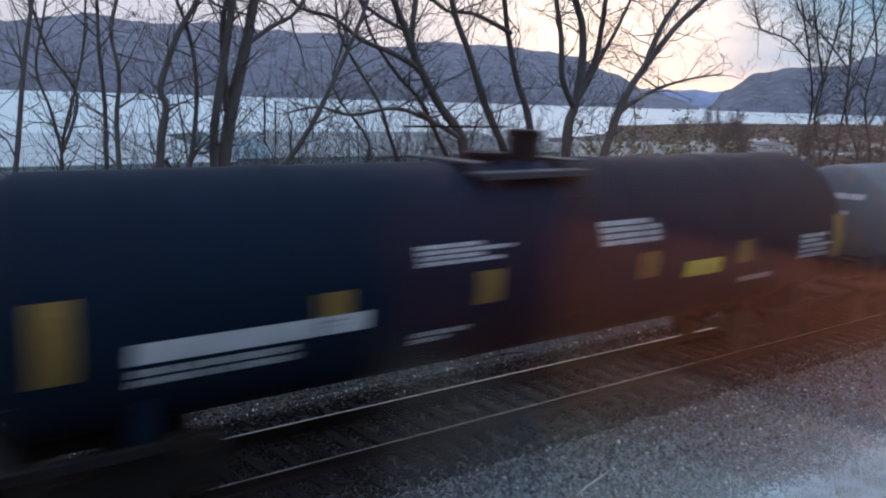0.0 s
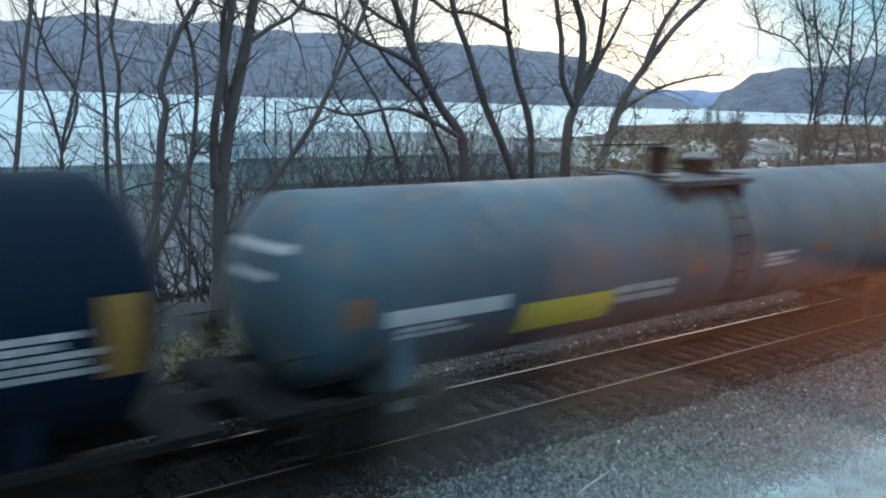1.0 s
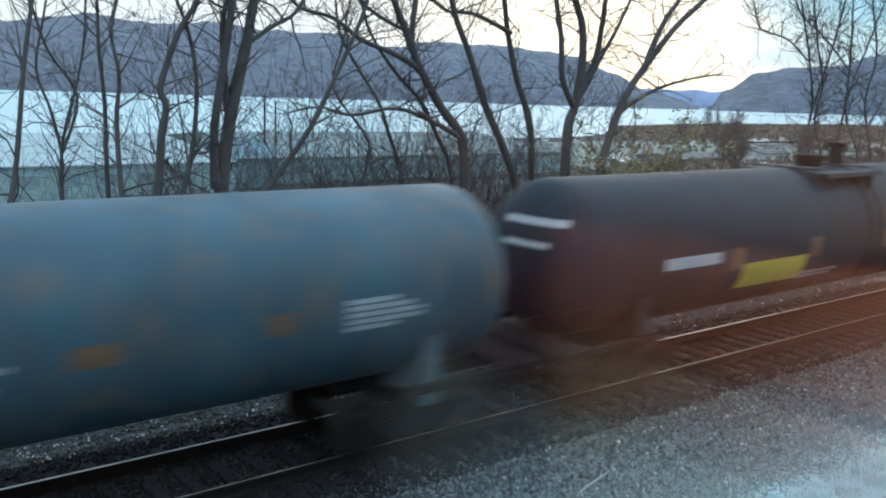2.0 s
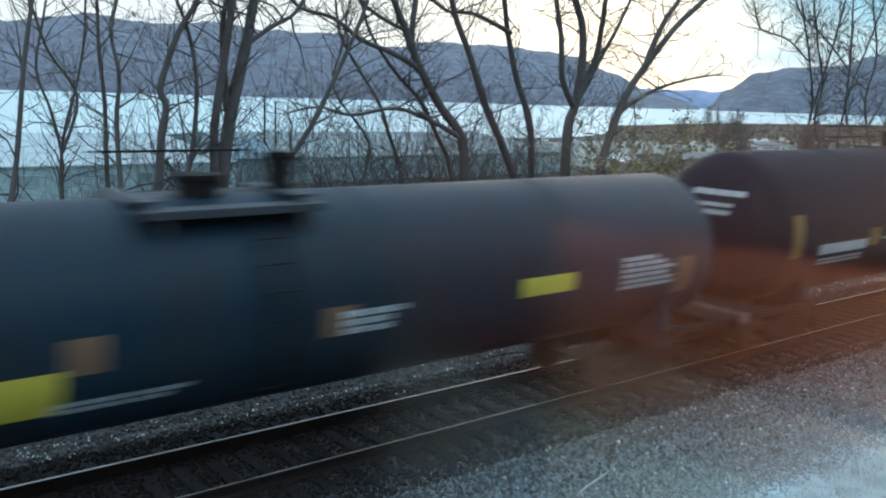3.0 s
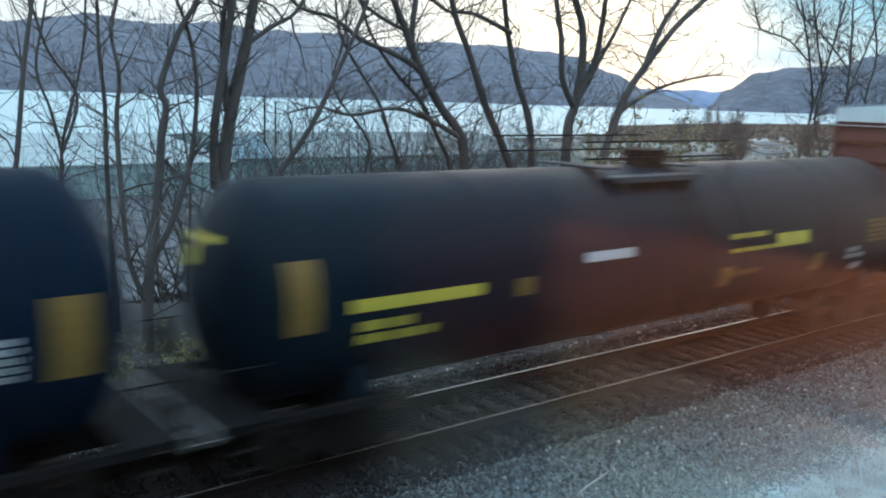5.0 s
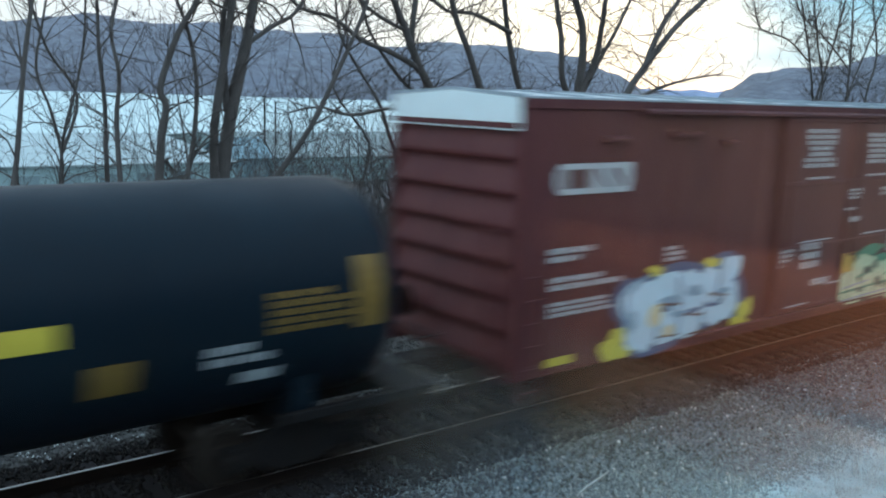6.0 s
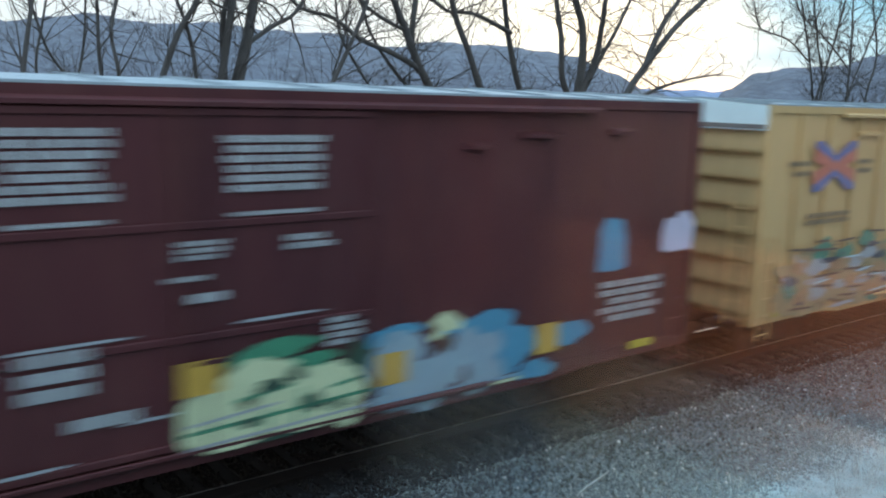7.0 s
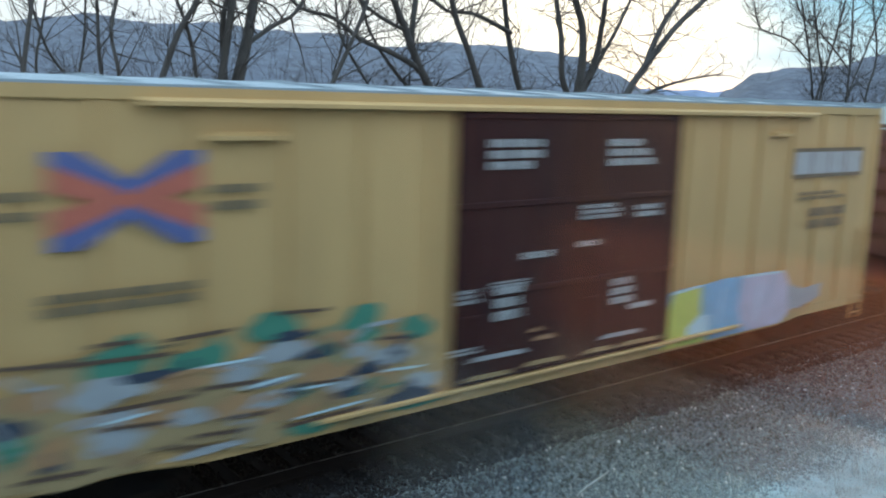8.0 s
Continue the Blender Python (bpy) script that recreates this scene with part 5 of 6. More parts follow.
scatter_stones("ballast", "angular grey crushed stone on the track's shoulder", STONE, 92000, (4, 30, 6.2, 9.78), (0.012, 0.034), 5, avoid=False, chunky=False)
scatter_stones("ballast_beyond", "crushed stone beyond the rails, darkened for the train's shade", TRAINSHADE, 46000, (2, 34, 12.5, 17.5), (0.02, 0.048), 8, avoid=False, chunky=False)
scatter_stones("ballast_between", "dark oily crushed stone between the rails, deepened for train shade", OILED_SHADE, 34000, (2, 34, 9.2, 12.9), (0.015, 0.034), 9, lift=0.06)
scatter_stones("ballast_far", "grey crushed stone further along the track", STONE, 16000, (28, 90, 7.6, 14.4), (0.03, 0.05), 6, chunky=False)
scatter_stones("loose_gravel", "pale loose gravel beside the track", PALEGRAVEL_STONE, 60000, (6, 32, 5.6, 8.9), (0.01, 0.032), 7, lift=0.018, avoid=False, chunky=False, thin=True)


scatter_stones("ballast_sooty", "darker stones along the tie ends, thinning outwards", SHOULDER, 26000, (3, 34, 9.95, 8.1), (0.014, 0.034), 25, lift=0.02, avoid=False, chunky=False, thin=True)
scatter_stones("white_stones", "scattered whitish stones among the ballast", WHITE_STONE, 800, (4, 32, 6.4, 9.25), (0.014, 0.032), 17, lift=0.03, avoid=False, chunky=False)


scatter_stones("white_stones", "scattered whitish stones beyond the rails", WHITE_STONE, 700, (3, 34, 12.6, 15.5), (0.014, 0.032), 18, lift=0.03, avoid=False, chunky=False)


def weathered_stick():
    """A pale piece of timber left on the ballast's slope."""
    a, b = Vector((9.05, 8.17, 0)), Vector((9.95, 8.36, 0))
    a.z, b.z = ground_height(a.x, a.y) + 0.05, ground_height(b.x, b.y) + 0.055
    m = (a + b) / 2
    ob = thing("timber_stick", "weathered pale stick lying on the ballast", "stick", pose(*m))
    part("shaft", Shape().tube([a - m, (a - m) * 0.3 + Vector((0, 0.012, 0.006)), (b - m) * 0.5 + Vector((0, -0.01, 0.004)), b - m], [0.016, 0.022, 0.02, 0.012], 8), STICKWOOD, ob, smooth=50)


weathered_stick()


def build_path():
    """The pale gravel strip between the wall and the ballast; its colour holds window glow."""
    xs, ys = steps([(-40, 0, 4), (0, 4, 0.8), (4, 26, 0.2), (26, 40, 0.8), (40, 150, 5)]), steps([(0.45, 5.0, 0.5), (5.0, 8.6, 0.15)])
    sh, nx = Shape(), len(xs)
    sh.add([(x, y, ground_height(x, y) + max(-0.06, min(0.05, 0.05 * (7.45 - y) + 0.006 * noise.noise((x * 1.1, y * 1.1, 5)) + 0.01 * noise.noise((x * 4, y * 4, 2))))) for y in ys for x in xs],
           [(j * nx + i, j * nx + i + 1, (j + 1) * nx + i + 1, (j + 1) * nx + i) for j in range(len(ys) - 1) for i in range(nx - 1)])
    tagged(part("pavement", sh, PALEGRAVEL, smooth=60), "pale fine gravel strip beside the track, brightened for window glow", "gravel path", kind="structure")


build_path()


def dry_grass():
    rng = random.Random(31)
    sh = Shape()
    for k in range(1500):
        x, y = rng.uniform(7, 26), rng.uniform(3.6, 7.35) - 0.25 * noise.noise((k, 0.3, 0.7))
        z = ground_height(x, y) + 0.04
        for _ in range(rng.randint(5, 11)):
            bx, by = x + rng.gauss(0, 0.07), y + rng.gauss(0, 0.07)
            h, lx, ly = rng.uniform(0.06, 0.2), rng.gauss(0, 0.05), rng.gauss(0, 0.05)
            w = rng.uniform(0.004, 0.008)
            sh.add([(bx - w, by, z), (bx + w, by, z), (bx + lx * 0.5 + w * 0.7, by + ly * 0.5, z + h * 0.6), (bx + lx, by + ly, z + h), (bx + lx * 0.5 - w * 0.7, by + ly * 0.5, z + h * 0.6)], [(0, 1, 2, 3, 4)])
    tagged(part("dry_grass", sh, DRYGRASS), "sparse pale dry grass in the gravel", "grass", kind="stuff")


dry_grass()


def lay_ties():
    me = Shape().box((0, 0, -0.27), (0.22, 2.9, 0.18), 0.015).mesh("tie", TIE)
    plate = Shape().box((0, 0, -0.172), (0.2, 0.34, 0.02), 0.004).mesh("tie_plate", RAILSIDE)
    for k in range(-8, 150):
        tie = new("tie", me)
        tie.parent = RAILWAY
        tie.matrix_basis = pose(0.5 * k + random.uniform(-0.02, 0.02), random.uniform(-0.06, 0.06), random.uniform(-0.012, 0.004), 0, 0, random.uniform(-1.2, 1.2))
        for s in (-1, 1):
            pl = new("tie_plate", plate)
            pl.parent = tie
            pl.matrix_basis = pose(0, s * GAUGE / 2, 0)


lay_ties()


# ---- the bare trees ----
def smooth_line(pts, per=3):
    out = []
    n = len(pts)
    for i in range(n - 1):
        p0, p1, p2, p3 = pts[max(i - 1, 0)], pts[i], pts[i + 1], pts[min(i + 2, n - 1)]
        for k in range(per):
            t = k / per
            out.append(0.5 * ((2 * p1) + (p2 - p0) * t + (2 * p0 - 5 * p1 + 4 * p2 - p3) * t * t + (3 * p1 - p0 - 3 * p2 + p3) * t ** 3))
    return out + [pts[-1]]


def grow(sh, start, way, length, radius, depth, rng, least=0.0045):
    """One branch with its own smaller branches."""
    n = max(3, min(9, int(length / 0.35)))
    pts, d = [start], way.normalized()
    for k in range(n):
        d = (d + Vector((rng.gauss(0, 0.22), rng.gauss(0, 0.2), rng.gauss(0.03, 0.19)))).normalized()
        pts.append(pts[-1] + d * (length / n))
    radii = [max(least, radius * (1 - 0.8 * k / n)) for k in range(n + 1)]
    sh.tube(pts, radii, 5 if radius > 0.025 else (4 if radius > 0.012 else 3), caps=False)
    if depth <= 0:
        return
    for k in range(1, n + 1):
        if rng.random() < 0.62:
            side = Vector((rng.gauss(0, 1), rng.gauss(0, 1), rng.gauss(0.25, 0.7))).normalized()
            w = (d * 0.4 + (pts[k] - pts[k - 1]).normalized() * 0.5 + side * 0.8).normalized()
            grow(sh, pts[k], w, length * rng.uniform(0.28, 0.6), radii[k] * rng.uniform(0.45, 0.7), depth - 1, rng, least)


def bare_tree(y, stems, seed, density=1.0):
    rng = random.Random(seed)
    big = 1.0 if y < 40 else 5.0
    base_x, base_z = stems[0][1][0]
    gz0 = ground_height(base_x, y)
    tree = thing("tree", "bare leafless deciduous tree on the wooded bank", "tree", pose(base_x, y, gz0), "bare trees along the bank")
    trunk, crown = Shape(), Shape()
    for si, (r, line) in enumerate(stems):
        amp = 0.0 if si == 0 else 0.35
        lean = rng.uniform(-amp, amp)
        pts = []
        for k, (x, z) in enumerate(line):
            dy = lean * (z - line[0][1]) * 0.5 + (rng.uniform(-0.06, 0.06) if k else 0)
            pts.append(Vector((x - base_x, dy, z - gz0)))
        if si == 0:
            pts[0].z = min(pts[0].z, 0.0) - 0.15
            if pts[1].z > 1.2:
                pts.insert(1, pts[0].lerp(pts[1], 0.6))
        if line[-1][1] > 6.5:
            d = (pts[-1] - pts[-2]).normalized()
            d = (d + Vector((0, 0, 0.6))).normalized()
            for k in range(3):
                pts.append(pts[-1] + (d + Vector((rng.gauss(0, .15), rng.gauss(0, .15), 0))) * rng.uniform(0.8, 1.3))
        pl = smooth_line(pts, 4)
        n = len(pl) - 1
        flare = 1.35 if si == 0 else 1.0
        rad = [max(0.012, r * ((1 - 0.78 * (k / n) ** 0.9) + (flare - 1) * max(0, 1 - 6 * k / n)) * rng.uniform(0.95, 1.06)) for k in range(n + 1)]
        trunk.tube(pl, rad, 10 if r > 0.1 else 7)
        for k in range(2, n + 1):
            low = pl[k].z < 1.6
            for _ in range(int((0.25 if low else 1.75) * density + rng.random())):
                side = Vector((rng.gauss(0, 1), rng.gauss(0, 0.8), rng.gauss(0.3, 0.5))).normalized()
                axis = (pl[k] - pl[k - 1]).normalized()
                ln = rng.uniform(0.7, 2.3) * (0.7 + 2.2 * r) * big ** 0.3 * (1.15 - 0.4 * k / n)
                grow(crown, pl[k], axis * 0.45 + side * 0.9, ln, min(rad[k] * 0.6, rng.uniform(0.011, 0.027) * big), 3 if y < 40 else 2, rng, 0.0045 * big)
        if r > 0.05:
            for _ in range(2):
                k = rng.randint(n // 4, n)
                way = Vector((rng.choice((-1, 1)) * rng.uniform(0.6, 1.0), rng.gauss(0, 0.35), rng.uniform(-0.1, 0.6)))
                grow(crown, pl[k], way, rng.uniform(1.8, 3.4), min(rad[k] * 0.6, rng.uniform(0.02, 0.034)), 2, rng, 0.0045 * big)
    part("trunk", trunk, BARK, tree, smooth=60)
    part("crown", crown, TWIG, tree, "bare branches and fine twigs")
    return tree


TREES = (
    (17.5, [(0.08, [(3.6, 0.9), (3.7, 2.6), (3.9, 3.8), (4.1, 5.5), (4.3, 6.7), (4.4, 7.5)])]),
    (20, [(0.08, [(6.4, 0.0), (6.3, 1.8), (6.3, 3.4), (6.3, 4.8), (6.2, 5.9), (6.2, 7.0), (6.1, 7.9)])]),
    (18.3, [(0.13, [(6.5, -0.1), (6.5, 0.6), (6.6, 1.7), (6.8, 3.0), (6.9, 4.2), (7.0, 4.8), (6.9, 5.2), (7.3, 6.3), (7.7, 7.0), (7.9, 7.9)]), (0.08, [(6.5, 0.6), (6.2, 1.5), (6.1, 2.6), (6.1, 4.4), (6.2, 5.4), (6.1, 6.3), (6.4, 7.5)]), (0.08, [(6.6, 1.5), (7.1, 2.4), (7.5, 3.5), (7.7, 4.7), (7.7, 5.6), (7.5, 6.5), (7.1, 7.5)])]),
    (18.6, [(0.25, [(8.2, -0.1), (8.3, 1.1), (8.3, 2.1), (8.4, 3.4), (8.6, 4.8), (8.9, 6.0), (9.1, 6.8), (9.2, 7.9)]), (0.12, [(8.2, 3.0), (8.1, 4.3), (8.3, 5.8), (8.4, 7.1), (8.5, 7.9)]), (0.1, [(8.5, 4.7), (8.4, 5.6), (8.3, 6.7), (8.5, 7.8)]), (0.11, [(8.4, 2.0), (8.8, 2.2), (9.3, 2.8), (9.9, 3.5), (10.5, 4.4), (11.2, 5.8), (11.8, 7.1), (12.1, 8.2)]), (0.07, [(9.0, 6.2), (9.6, 6.6), (10.2, 7.0), (10.7, 8.0)])]),
    (20.5, [(0.17, [(17.2, 1.3), (17.0, 2.7), (16.8, 4.0), (16.0, 4.8), (15.2, 5.9), (14.7, 6.9), (14.3, 7.7), (13.9, 8.7)]), (0.1, [(15.2, 5.8), (15.0, 6.7), (15.2, 7.8), (15.4, 8.7)]), (0.08, [(16.7, 4.0), (15.8, 4.4), (14.4, 4.8), (12.9, 4.6), (11.9, 4.8), (10.9, 4.6)]), (0.08, [(15.2, 5.9), (14.2, 6.3), (13.2, 6.6), (12.4, 7.1), (11.4, 7.3)]), (0.06, [(14.8, 6.9), (13.9, 7.2), (13.2, 7.6), (12.5, 8.4)])]),
    (21, [(0.15, [(19.9, 0.7), (19.5, 2.4), (18.9, 3.7), (18.1, 5.0), (17.4, 6.4), (16.8, 7.6), (16.4, 9.0)])]),
    (22.5, [(0.15, [(22.0, 0.3), (21.7, 2.3), (21.4, 4.3), (20.8, 5.8), (20.3, 7.3), (20.0, 8.3), (19.7, 9.4)]), (0.08, [(20.4, 7.3), (19.5, 7.6), (18.6, 7.8), (17.6, 7.8)])]),
    (19.5, [(0.19, [(20.1, 1.2), (20.2, 3.0), (20.3, 4.4), (20.5, 5.0), (20.7, 6.2), (20.6, 7.4), (20.2, 8.2), (20.0, 9.3)]), (0.1, [(20.4, 5.0), (19.8, 5.8), (19.6, 7.0), (19.3, 8.1), (19.0, 9.0)]), (0.11, [(20.5, 5.1), (21.1, 6.4), (21.2, 7.6), (21.2, 9.3)]), (0.07, [(20.8, 5.4), (21.5, 6.5), (22.0, 7.4), (22.6, 8.4), (23.3, 9.5)])]),
    (18.5, [(0.15, [(20.5, 1.3), (20.7, 2.9), (21.1, 4.1), (21.7, 5.4), (22.7, 6.5), (24.0, 7.7), (25.3, 8.6), (26.8, 9.8)]), (0.1, [(22.5, 6.2), (22.9, 6.9), (23.5, 7.8), (24.2, 8.6), (24.6, 9.6)]), (0.08, [(21.5, 4.9), (22.7, 5.5), (24.2, 5.9), (26.3, 6.2)])]),
    (21, [(0.08, [(16.9, 1.3), (16.8, 3.0), (16.2, 4.1), (15.6, 5.0), (14.7, 5.8), (13.9, 6.8), (13.5, 7.7)])]),
    (21, [(0.06, [(5.6, 0.2), (5.6, 1.8), (5.6, 3.3), (5.7, 4.2), (6.0, 5.2), (6.2, 6.3), (6.3, 7.8)])]),
    (22, [(0.06, [(5.4, -0.0), (5.7, 1.6), (5.9, 3.3), (5.7, 4.5), (5.4, 5.5), (5.6, 6.6), (5.8, 7.7)]), (0.05, [(5.9, 3.6), (6.3, 4.9), (5.7, 5.9), (5.4, 6.8), (5.1, 7.7)])]),
    (24, [(0.09, [(16.7, 0.9), (17.1, 2.6), (16.6, 3.9), (16.2, 4.9), (15.3, 6.1), (14.7, 7.0), (14.5, 8.0)])]),
    (21, [(0.14, [(36.4, 1.7), (36.4, 3.2), (37.0, 5.1), (36.3, 7.1), (35.7, 8.7), (34.9, 10.5)]), (0.1, [(37.0, 5.1), (37.7, 7.5), (38.2, 9.6), (38.5, 11.1)]), (0.08, [(36.3, 7.1), (34.6, 7.9), (32.7, 8.2)])]),
    (20, [(0.12, [(36.6, 1.8), (36.1, 3.3), (35.5, 4.7), (35.8, 6.1), (35.2, 7.7), (34.5, 9.4)])]),
    (20, [(0.12, [(37.5, 1.8), (37.4, 3.3), (37.8, 5.5), (37.8, 7.6), (37.7, 9.7), (37.8, 11.1)]), (0.08, [(37.7, 6.9), (36.1, 8.0), (34.7, 8.6)])]),
    (21.5, [(0.13, [(42.4, 1.4), (42.3, 3.1), (40.8, 5.2), (42.0, 7.9), (43.2, 9.8)])]),
    (22, [(0.16, [(44.4, 1.3), (44.5, 3.0), (43.5, 5.5), (44.1, 7.7), (43.2, 10.3)]), (0.09, [(44.2, 4.4), (46.1, 6.7), (47.4, 9.0)])]),
    (20, [(0.11, [(42.3, 1.6), (41.5, 3.2), (41.8, 5.8), (42.5, 8.6)])]),
    (23, [(0.05, [(9.3, 0.4), (9.4, 2.6), (9.3, 3.8), (9.1, 5.1), (8.9, 6.3)])]),
    (23, [(0.06, [(14.3, 0.8), (14.9, 2.4), (15.2, 3.7), (13.9, 5.3), (14.2, 6.6), (14.4, 7.7)])]),
)
for k, (y, stems) in enumerate(TREES):
    bare_tree(y, [(r * (0.52 if 13 <= k <= 18 else 1.08 if 4 <= k <= 9 else 0.9), line) for r, line in stems], 100 + k, 2.3 if 13 <= k <= 18 else 0.85 if 4 <= k <= 9 or k in (12, 20) else 0.65)


# ---- brush on the bank ----
def brush_stuff():
    rng = random.Random(77)
    sh = Shape()
    for k in range(150):
        x, y = rng.uniform(2, 62), rng.uniform(17.5, 27)
        if x < 12 and y < 19:
            continue
        z = ground_height(x, y)
        grow(sh, Vector((x, y, z - 0.05)), Vector((rng.gauss(0, 0.25), rng.gauss(0, 0.2), 1)), rng.uniform(1.6, 4.6), rng.uniform(0.012, 0.035), 2, rng)
    tagged(part("brush", sh, TWIG), "tangle of thin bare saplings and brush", "brush", kind="stuff")


brush_stuff()


def shrub(x, y, w, h, leaves, seed, label, leaf=0.06):
    rng = random.Random(seed)
    z = ground_height(x, y)
    ob = thing("shrub", label, "shrub", pose(x, y, z), "shrubs on the bank")
    st, lf = Shape(), Shape()
    for k in range(14 if h < 3 else 20):
        grow(st, Vector((rng.gauss(0, w * 0.15), rng.gauss(0, w * 0.12), -0.05)), Vector((rng.gauss(0, 0.5 * w / h), rng.gauss(0, 0.4 * w / h), 1)), h * rng.uniform(0.5, 1.0), 0.014 if h < 3 else 0.036, 1 if h < 3 else 2, rng)
    for k in range(leaves):
        v = st.v[rng.randrange(len(st.v))]
        if v[2] < 0.25 * h * rng.random():
            continue
        c = Vector(v) + Vector((rng.gauss(0, 0.06), rng.gauss(0, 0.06), rng.gauss(0, 0.05)))
        a = Vector((rng.gauss(0, 1), rng.gauss(0, 1), rng.gauss(0, 0.6))).normalized() * leaf * rng.uniform(0.6, 1.3)
        b = a.orthogonal().normalized() * leaf * 0.45
        lf.add([c - a, c + b, c + a, c - b], [(0, 1, 2, 3)])
    part("stems", st, TWIG, ob)
    part("foliage", lf, LEAF, ob, "sparse yellow green leaves")


for k, (x, y, w, h, n) in enumerate(((6.3, 16.2, 1.2, 1.0, 500), (7.3, 16.0, 1.4, 1.3, 700), (8.3, 16.4, 1.3, 1.1, 500), (9.4, 16.2, 1.3, 1.2, 500), (5.2, 16.6, 1.2, 0.9, 300), (3.2, 16.2, 1.5, 1.1, 300),
                                     (10.6, 16.6, 1.4, 0.9, 300), (13.2, 16.4, 1.5, 0.9, 250))):
    shrub(x, y, w, h, n, 300 + k, "low dry shrub with a few yellow green leaves")
shrub(21.8, 18.6, 2.0, 4.4, 9000, 333, "tall olive green shrub among the bare trees", 0.085)
for k, (x, y) in enumerate(((12.4, 22.6), (13.9, 21.4), (15.2, 21.8), (16.6, 23.6), (18.3, 22.9), (20.3, 23.5), (22.2, 23.2), (9.6, 23.8), (14.6, 24.4), (16.0, 22.3), (17.4, 24.8), (19.2, 24.6), (21.2, 24.8), (23.4, 24.2), (11.2, 24.6))):
    shrub(x, y, 4.6, 4.9 - ground_height(x, y), 30, 360 + k, "tall bare leafless thicket among the trees", 0.03)


# ---- fence below the bank ----
def iron_fence():
    y, x0, x1 = 45.0, 2.0, 32.0
    f = thing("fence", "black iron picket fence at the foot of the bank", "fence", pose(0, y, 0))
    base = [(x, ground_height(x, y)) for x in (x0, x1)]
    pk = Shape().box((0, 0, 0.72), (0.03, 0.03, 1.35), 0.005).mesh("picket", IRON)
    ps = Shape().box((0, 0, 0.8), (0.1, 0.1, 1.75), 0.01).box((0, 0, 1.7), (0.14, 0.14, 0.06), 0.01).mesh("post", IRON)
    n = 0
    x = x0
    while x < x1:
        z = ground_height(x, y)
        if n % 20 == 0:
            o = new("post", ps)
        else:
            o = new("picket", pk)
        o.parent, o.matrix_basis = f, pose(x, 0, z)
        x += 0.125
        n += 1
    for h in (0.22, 1.22):
        pts = [(xx, 0, ground_height(xx, y) + h) for xx in [x0 + (x1 - x0) * k / 30 for k in range(31)]]
        part("fence_rail", Shape().tube(pts, 0.025, 6), IRON, f)


iron_fence()


# ---- the waterfront ----
def lot(name, label, material, x0, x1, y0, y1):
    xs, ys = steps([(x0, x1, 10)]), steps([(y0, y1, 6)])
    sh, nx = Shape(), len(xs)
    sh.add([(x, y, ground_height(x, y) + 0.35) for y in ys for x in xs], [(j * nx + i, j * nx + i + 1, (j + 1) * nx + i + 1, (j + 1) * nx + i) for j in range(len(ys) - 1) for i in range(nx - 1)])
    tagged(part(name, sh, material, smooth=60), label, "paved lot", kind="structure")


lot("pavement_lot", "wide pale paved lot below the bank", LOT, -60, 240, 49, 139)
lot("pavement_boatyard", "pale grey green boatyard ground by the reeds", YARD, 168, 470, 150, 262)


def hall(name, label, x0, x1, y0, y1, base, eave, ridge, roof_mat, wall_mat, bays):
    """A long hall with a gabled roof; its eaves run along x."""
    ob = thing(name, label, "building", pose((x0 + x1) / 2, (y0 + y1) / 2, base))
    hx, hy, he, hr = (x1 - x0) / 2, (y1 - y0) / 2, eave - base, ridge - base
    for s in (-1, 1):
        part("wall", Shape().box((0, s * hy, he / 2), (2 * hx, 0.3, he), 0.02), wall_mat, ob)
    for s in (-1, 1):
        part("gable_wall", Shape().prism_x([(-hy, 0), (hy, 0), (hy, he), (0, hr), (-hy, he)], s * hx - 0.15, s * hx + 0.15), wall_mat, ob)
    t = 0.25
    for s in (-1, 1):
        part("roof", Shape().prism_x([(s * (hy + 0.6), he - 0.05), (0, hr), (0, hr + t), (s * (hy + 0.6), he - 0.05 + t)], -hx - 0.5, hx + 0.5), roof_mat, ob)
    step = 2 * hx / bays
    for k in range(bays):
        x = -hx + step * (k + 0.5)
        win = part("window", Shape().box((x, -hy - 0.17, he * 0.6), (step * 0.55, 0.08, he * 0.3), 0.02), SKYGLASS, ob)
        fr = Shape()
        for s in (-1, 1):
            fr.box((x + s * step * 0.28, -hy - 0.19, he * 0.6), (0.14, 0.12, he * 0.34), 0.02)
            fr.box((x, -hy - 0.19, he * 0.6 + s * he * 0.16), (step * 0.58, 0.12, 0.14), 0.02)
        part("window_frame", fr, wall_mat, win)
        part("pilaster", Shape().box((-hx + step * k + 0.2, -hy - 0.2, he / 2), (0.25, 0.15, he - 0.1), 0.03), wall_mat, ob)


hall("warehouse", "long low warehouse with a pale metal roof and green walls", -30, 66, 142, 214, -12.4, -7.0, -4.0, PALEROOF, PALEWALL, 16)
hall("warehouse", "further low warehouse with a dull grey green roof", 80, 158, 152, 226, -12.6, -7.4, -4.4, DULLROOF, PALEWALL, 10)
hall("shed", "small teal blue gabled shed beside the warehouse", 67.5, 76, 148, 158, -12.4, -7.0, -3.6, TEAL, TEAL, 2)
hall("shed", "grey low shed near the shore", 200, 226, 150, 165, -12.5, -9.8, -8.9, GREYROOF, GREYROOF, 4)
hall("shed", "small white shed near the shore", 255, 268, 160, 170, -12.5, -10, -8.9, GREYROOF, HULL, 2)
hall("shed", "small white shed among reeds", 310, 326, 196, 206, -12.5, -10, -9.0, GREYROOF, HULL, 2)


